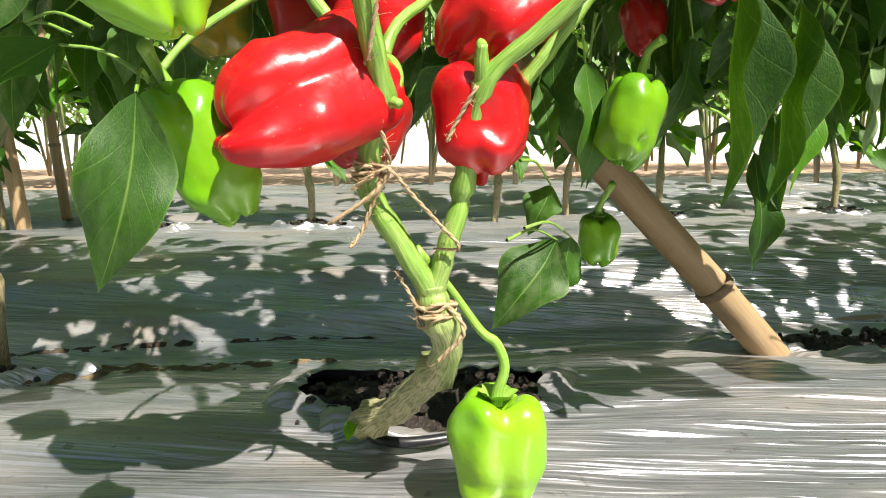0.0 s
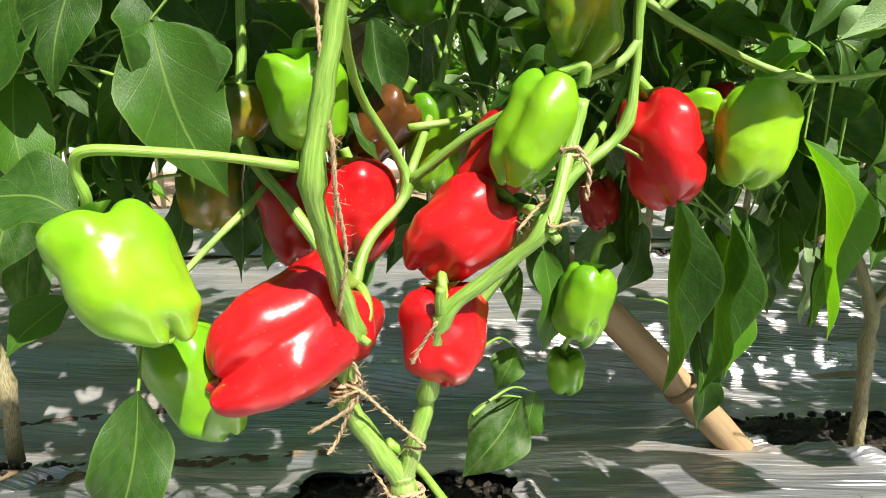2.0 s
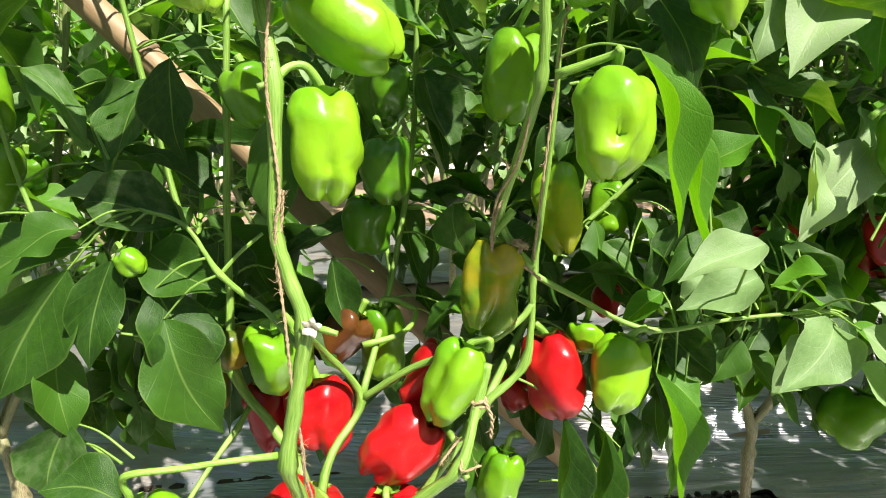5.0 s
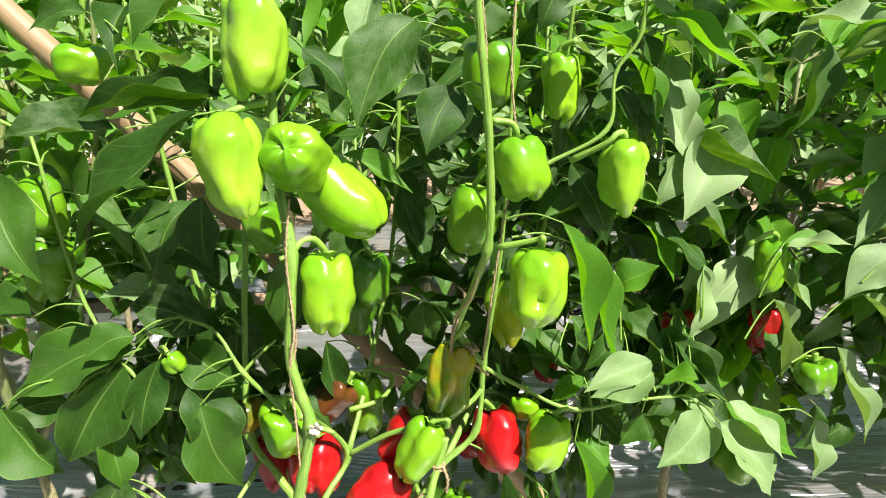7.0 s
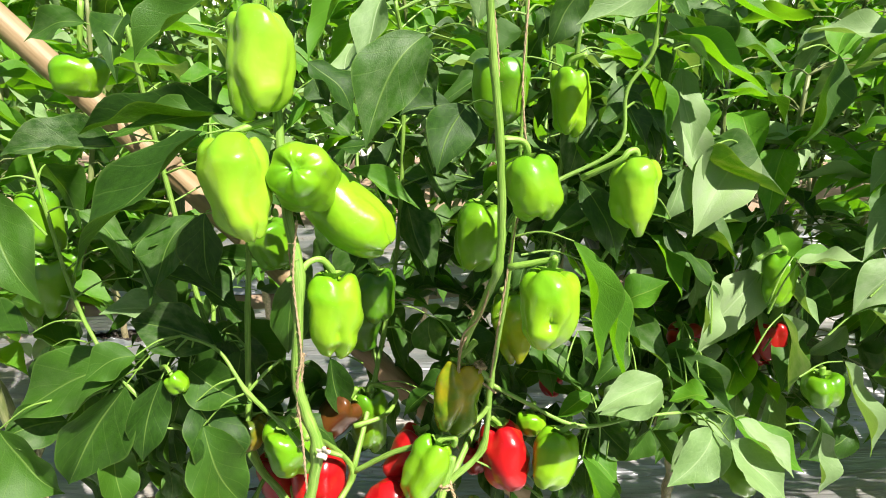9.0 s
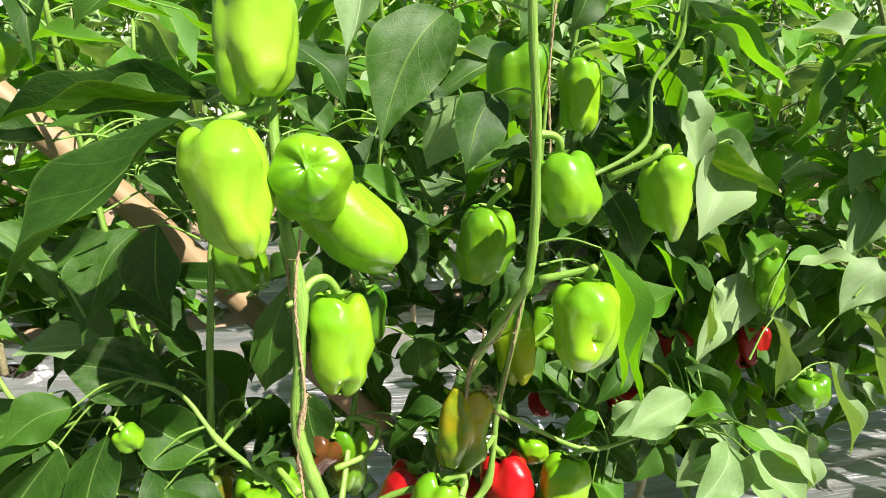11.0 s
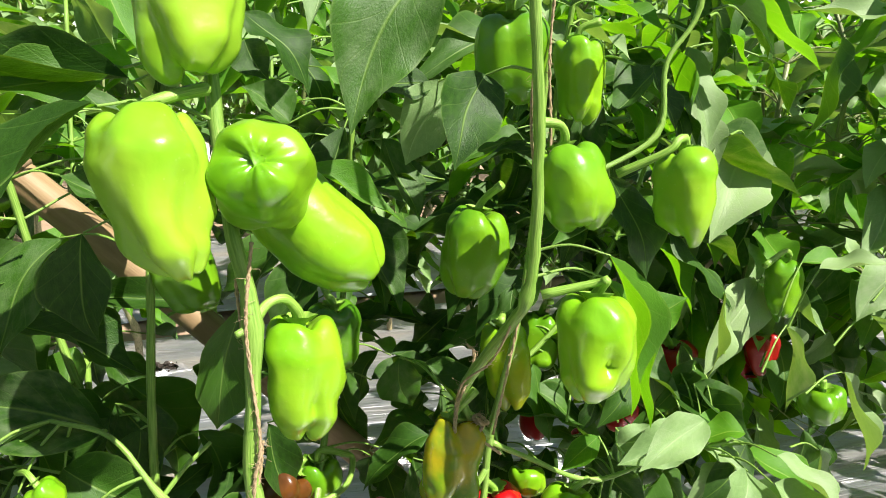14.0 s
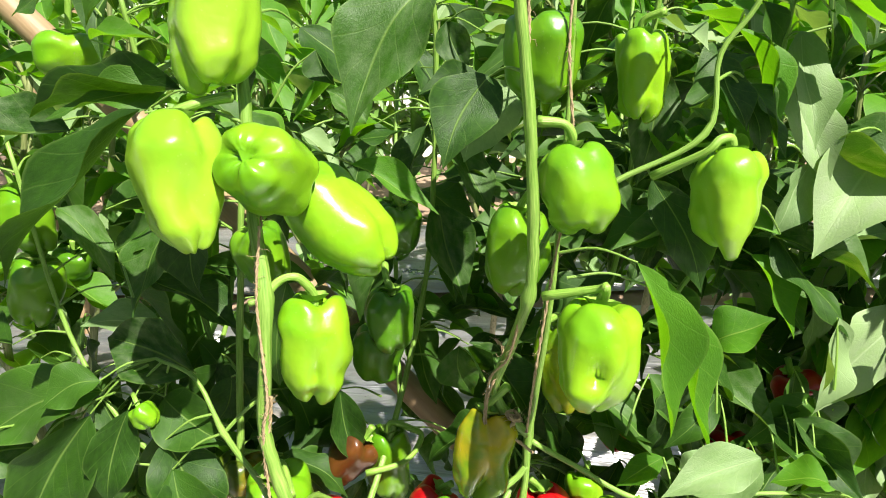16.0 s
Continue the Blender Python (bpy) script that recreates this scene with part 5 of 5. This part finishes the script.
litter.matrix_basis = Matrix.Translation((-0.075, 0.515, 0.030)) @ Euler((0.2, 0.4, 2.9)).to_matrix().to_4x4() @ Matrix.Diagonal((0.018, 0.034, 0.03, 1))
tagged(litter, "small fallen green leaf on the film edge", "leaf")
# ---- fruit ----
pepper("lime", (0.047, 0.425, 0.107), (0.041, 0.420, 0.008), 0.072, [(0.052, 0.425, 0.124), (0.046, 0.425, 0.143), (0.034, 0.425, 0.153), (0.011, 0.425, 0.186), (-0.012, 0.410, 0.218)], 3, profile=(0.96, 1.0, 0.96, 0.85, 0.66), lobes=3, groove=0.25, deep=0.15)
pepper("red", (-0.036, 0.420, 0.350), (-0.122, 0.332, 0.294), 0.080, [(-0.025, 0.405, 0.345), (-0.019, 0.390, 0.331), (-0.027, 0.382, 0.317)], 4, profile=(0.98, 1.02, 1.0, 0.92, 0.72), lobes=3, groove=0.3, deep=0.32, lump=1.3)
pepper("dkred", (-0.044, 0.455, 0.331), (-0.055, 0.430, 0.271), 0.066, [(-0.040, 0.440, 0.335)], 5)
pepper("red", (0.034, 0.425, 0.346), (0.040, 0.412, 0.263), 0.066, [(0.034, 0.405, 0.355), (0.036, 0.395, 0.328)], 6, profile=(1.0, 1.0, 0.92, 0.92, 0.72), lobes=4, dent=(0.35, 0.55, 0.24, 0.35, 0.12), deep=0.2)
pepper("red", (0.082, 0.458, 0.412), (0.010, 0.446, 0.345), 0.070, [(0.092, 0.452, 0.400), (0.104, 0.425, 0.400)], 7, profile=(0.92, 1.0, 0.98, 0.88, 0.70), lobes=3, groove=0.3, deep=0.16, dent=(0.6, 0.3, 0.14, 0.3, 0.10))
pepper("red", (0.096, 0.505, 0.470), (0.048, 0.492, 0.396), 0.060, [(0.106, 0.500, 0.478)], 8)
pepper("red", (-0.050, 0.508, 0.434), (-0.045, 0.482, 0.347), 0.078, [(-0.055, 0.508, 0.444)], 9, deep=0.24, lobes=3, groove=-0.2, profile=(0.96, 1.02, 0.98, 0.9, 0.7))
pepper("dkred", (-0.115, 0.520, 0.424), (-0.105, 0.510, 0.336), 0.060, [(-0.125, 0.520, 0.434)], 10)
pepper("green2", (-0.158, 0.366, 0.331), (-0.133, 0.372, 0.240), 0.060, [(-0.162, 0.360, 0.342), (-0.156, 0.340, 0.349)], 11, profile=(0.98, 1.0, 0.94, 0.86, 0.70), lobes=4, groove=0.4, deep=0.16, lean=(0.012, 0, 0))
pepper("lime", (-0.160, 0.302, 0.424), (-0.129, 0.293, 0.345), 0.062, [(-0.157, 0.298, 0.432), (-0.158, 0.294, 0.446), (-0.148, 0.290, 0.456), (-0.113, 0.300, 0.454), (-0.083, 0.315, 0.450), (-0.047, 0.335, 0.442)], 12, profile=(1.0, 1.02, 0.98, 0.88, 0.66), lobes=3, groove=0.95, deep=0.13, lean=(0.016, 0, 0), dent=(0.25, 0.85, 0.2, 0.35, 0.14))
pepper("olive", (-0.194, 0.560, 0.440), (-0.198, 0.552, 0.358), 0.066, [(-0.192, 0.560, 0.452)], 13)
pepper("turn", (-0.073, 0.442, 0.522), (-0.070, 0.450, 0.441), 0.069, [(-0.070, 0.442, 0.530), (-0.062, 0.440, 0.532), (-0.039, 0.400, 0.528)], 14, profile=(1.0, 1.02, 0.98, 0.88, 0.66), lobes=4, groove=0.2, deep=0.16)
pepper("green", (0.019, 0.578, 0.495), (0.017, 0.573, 0.386), 0.056, [(0.023, 0.580, 0.499), (0.044, 0.582, 0.492), (0.059, 0.585, 0.479), (0.045, 0.550, 0.467), (0.000, 0.530, 0.460)], 15, lobes=4, groove=0.3, profile=(1.0, 0.98, 0.92, 0.9, 0.72))
pepper("green2", (0.122, 0.440, 0.500), (0.082, 0.427, 0.414), 0.056, [(0.131, 0.438, 0.502), (0.140, 0.435, 0.503), (0.139, 0.440, 0.490)], 16, profile=(0.9, 1.0, 0.98, 0.86, 0.64), lobes=3, groove=-0.8, deep=0.18)
pepper("red", (0.203, 0.497, 0.489), (0.224, 0.480, 0.383), 0.068, [(0.192, 0.495, 0.497)], 17, profile=(0.8, 1.0, 1.0, 0.92, 0.72), lobes=3, groove=-0.75, deep=0.17)
pepper("lime", (0.288, 0.472, 0.491), (0.261, 0.452, 0.408), 0.061, [(0.296, 0.472, 0.495), (0.305, 0.474, 0.497)], 18, profile=(0.92, 1.0, 0.96, 0.88, 0.72), lobes=3, groove=0.6, deep=0.17)
pepper("lime", (0.254, 0.528, 0.484), (0.249, 0.514, 0.450), 0.044, [(0.256, 0.524, 0.494), (0.256, 0.520, 0.503)], 19)
pepper("green", (0.164, 0.505, 0.341), (0.147, 0.493, 0.264), 0.049, [(0.166, 0.503, 0.352), (0.169, 0.500, 0.361), (0.176, 0.490, 0.367)], 20, lobes=4, deep=0.13, groove=0.4, dent=(0.3, 0.72, 0.25, 0.22, 0.09), profile=(0.92, 1.0, 0.98, 0.94, 0.8))
pepper("green2", (0.159, 0.621, 0.212), (0.160, 0.630, 0.155), 0.045, [(0.158, 0.618, 0.219), (0.162, 0.610, 0.232), (0.167, 0.600, 0.246)], 21, lobes=4, groove=0.0, deep=0.26, profile=(0.98, 1.0, 0.96, 0.92, 0.8))
pepper("turn2", (0.146, 0.470, 0.597), (0.127, 0.447, 0.500), 0.063, [(0.147, 0.466, 0.602), (0.165, 0.462, 0.626)], 22, profile=(0.84, 0.96, 0.95, 1.0, 0.82), lobes=3, groove=0.1, deep=0.34, dent=(0.1, 0.72, 0.26, 0.2, 0.28), lump=1.6)
pepper("yelg", (0.217, 0.541, 0.665), (0.229, 0.518, 0.564), 0.058, [(0.216, 0.535, 0.672), (0.201, 0.500, 0.680)], 23, profile=(0.95, 0.98, 0.92, 0.84, 0.66))
pepper("green", (0.303, 0.630, 0.632), (0.285, 0.598, 0.560), 0.052, [(0.304, 0.620, 0.648), (0.301, 0.600, 0.657)], 24)
pepper("dkgreen", (0.036, 0.536, 0.697), (0.040, 0.528, 0.621), 0.058, [(0.030, 0.540, 0.704), (0.024, 0.560, 0.714)], 25, lobes=4, groove=0.2, profile=(1.0, 1.0, 0.96, 0.9, 0.74))
pepper("dkgreen", (0.010, 0.590, 0.625), (0.003, 0.590, 0.548), 0.064, [(0.010, 0.595, 0.636)], 26)
pepper("dkgreen", (0.022, 0.620, 0.776), (0.020, 0.620, 0.698), 0.057, [(0.023, 0.620, 0.786)], 27)
pepper("lime", (0.000, 0.389, 0.745), (-0.001, 0.371, 0.648), 0.061, [(-0.003, 0.384, 0.752), (-0.010, 0.378, 0.761), (-0.021, 0.372, 0.760), (-0.031, 0.364, 0.750)], 28, profile=(1.0, 0.98, 0.94, 0.86, 0.66), lobes=3, groove=0.62, deep=0.18, dent=(0.45, 0.66, 0.34, 0.22, 0.11))
pepper("lime", (0.236, 0.380, 0.753), (0.227, 0.355, 0.662), 0.065, [(0.237, 0.374, 0.758), (0.236, 0.366, 0.767), (0.231, 0.372, 0.763), (0.191, 0.386, 0.750)], 29, profile=(0.98, 1.0, 0.96, 0.88, 0.62), lobes=3, groove=0.85, deep=0.17, dent=(0.1, 0.58, 0.36, 0.22, 0.10))
pepper("green", (0.172, 0.503, 0.799), (0.156, 0.497, 0.706), 0.062, [(0.176, 0.500, 0.806), (0.185, 0.480, 0.823)], 30, profile=(0.88, 1.0, 1.0, 0.92, 0.76), lobes=3, groove=0.5, deep=0.16, dent=(0.2, 0.55, 0.16, 0.4, 0.2))
pepper("lime", (-0.024, 0.422, 0.834), (0.060, 0.404, 0.764), 0.071, [(-0.032, 0.428, 0.842), (-0.044, 0.420, 0.849)], 31, profile=(0.9, 1.0, 1.0, 0.94, 0.74), lobes=3, groove=1.0, deep=0.1, lump=0.7)
pepper("lime2", (-0.064, 0.392, 1.011), (-0.061, 0.366, 0.905), 0.065, [(-0.060, 0.392, 1.018), (-0.050, 0.395, 1.031)], 32, profile=(0.92, 0.98, 0.98, 0.96, 0.86), lobes=3, groove=-0.9, deep=0.16, dent=(0.25, 0.55, 0.22, 0.5, 0.2))
pepper("lime2", (-0.086, 0.358, 0.896), (-0.076, 0.324, 0.785), 0.066, [(-0.070, 0.364, 0.900), (-0.053, 0.384, 0.904)], 33, profile=(1.0, 1.0, 0.88, 0.78, 0.62), lobes=3, groove=-0.75, deep=0.2, dent=(0.95, 0.6, 0.3, 0.45, 0.18), lean=(0.012, 0, 0))
pepper("green2", (-0.016, 0.396, 0.832), (-0.023, 0.320, 0.870), 0.064, [(-0.018, 0.412, 0.838), (-0.046, 0.410, 0.850)], 34, lobes=4, profile=(0.98, 1.0, 1.0, 0.98, 0.92), deep=0.2, groove=0.4)
pepper("green2", (0.207, 0.408, 0.868), (0.221, 0.382, 0.799), 0.055, [(0.208, 0.404, 0.875), (0.201, 0.402, 0.884), (0.181, 0.400, 0.886)], 35, lobes=4, groove=0.3, deep=0.13, profile=(0.96, 1.0, 1.0, 0.96, 0.82))
pepper("lime2", (0.333, 0.426, 0.866), (0.333, 0.404, 0.780), 0.056, [(0.330, 0.424, 0.872), (0.321, 0.420, 0.871), (0.311, 0.420, 0.861), (0.278, 0.440, 0.839)], 36, profile=(1.0, 1.0, 0.92, 0.82, 0.66), lobes=3, groove=0.8, deep=0.15)
pepper("green", (0.181, 0.473, 0.971), (0.185, 0.472, 0.890), 0.066, [(0.178, 0.465, 0.980)], 37)
pepper("lime", (0.277, 0.543, 0.959), (0.278, 0.526, 0.873), 0.052, [(0.280, 0.540, 0.967), (0.296, 0.532, 0.973)], 38, profile=(1.0, 0.98, 0.9, 0.84, 0.7))
pepper("green2", (-0.355, 0.620, 0.965), (-0.358, 0.615, 0.905), 0.071, [(-0.353, 0.620, 0.977), (-0.343, 0.620, 1.032)], 39)
pepper("green", (-0.413, 0.583, 0.701), (-0.428, 0.566, 0.612), 0.063, [(-0.411, 0.590, 0.712)], 40)
pepper("green", (-0.432, 0.580, 0.793), (-0.405, 0.580, 0.702), 0.062, [(-0.434, 0.580, 0.806)], 41, profile=(0.8, 1.0, 0.95, 0.85, 0.7))
pepper("green", (0.610, 0.578, 0.706), (0.590, 0.545, 0.634), 0.049, [(0.611, 0.572, 0.714), (0.595, 0.565, 0.720), (0.565, 0.560, 0.704)], 42, profile=(0.95, 1.0, 0.9, 0.78, 0.6))
pepper("green", (0.686, 0.550, 0.533), (0.693, 0.545, 0.477), 0.057, [(0.684, 0.550, 0.542)], 43)
pepper("green2", (-0.202, 0.424, 0.602), (-0.186, 0.420, 0.580), 0.027, [(-0.209, 0.430, 0.608), (-0.224, 0.450, 0.597)], 44)
pepper("green", (-0.098, 0.500, 0.772), (-0.078, 0.500, 0.704), 0.057, [(-0.103, 0.500, 0.779)], 45)
pepper("dkgreen", (0.035, 0.600, 0.775), (0.032, 0.600, 0.707), 0.049, [(0.030, 0.600, 0.784)], 46)
pepper("brown", (-0.004, 0.560, 0.493), (-0.060, 0.550, 0.430), 0.056, [(0.003, 0.560, 0.505)], 47)
pepper("dkred", (0.172, 0.560, 0.411), (0.182, 0.550, 0.360), 0.037, [(0.169, 0.560, 0.420)], 48)
pepper("olive", (-0.139, 0.500, 0.498), (-0.141, 0.490, 0.447), 0.056, [(-0.138, 0.500, 0.511)], 49)
pepper("dkred", (0.507, 0.640, 0.569), (0.521, 0.640, 0.513), 0.058, [(0.510, 0.660, 0.575)], 50)
pepper("dkred", (0.636, 0.620, 0.587), (0.646, 0.620, 0.517), 0.049, [(0.644, 0.640, 0.593)], 51)
pepper("red", (0.454, 0.660, 0.472), (0.453, 0.660, 0.427), 0.057, [(0.469, 0.700, 0.471)], 52)
pepper("dkred", (0.662, 0.680, 0.533), (0.668, 0.680, 0.481), 0.065, [(0.674, 0.700, 0.540)], 53)
pepper("green", (0.678, 0.660, 0.325), (0.648, 0.650, 0.244), 0.089, [(0.687, 0.660, 0.335)], 54)
pepper("green", (0.635, 0.800, 0.681), (0.643, 0.800, 0.631), 0.063, [(0.634, 0.800, 0.693)], 55)
pepper("dkgreen", (-0.465, 0.700, 0.674), (-0.472, 0.700, 0.622), 0.051, [(-0.463, 0.700, 0.686)], 56)
pepper("red", (0.304, 0.620, 0.500), (0.305, 0.620, 0.452), 0.039, [(0.303, 0.620, 0.510)], 57)
pepper("red", (0.452, 0.750, 0.371), (0.456, 0.750, 0.329), 0.046, [(0.451, 0.750, 0.380)], 58)


def drip_tube(points, r):
    """A black hose lying along the hole's near rim."""
    ob = new("drip_tube")
    ob.matrix_basis = Matrix.Translation(points[0])
    tagged(ob, "black plastic drip hose at a planting hole's rim", "hose")
    bm = bmesh.new()
    tube(bm, smooth_path([(*(Vector(p) - Vector(points[0])), r) for p in points], 6), 12)
    mesh_object("hose", bm, HOSE, ob)
    return ob


drip_tube([(-0.084, 0.556, -0.004), (-0.067, 0.530, 0.008), (-0.045, 0.517, 0.011), (-0.021, 0.519, 0.011), (0.008, 0.528, 0.011), (0.036, 0.548, 0.008), (0.060, 0.590, -0.006)], 0.0052)
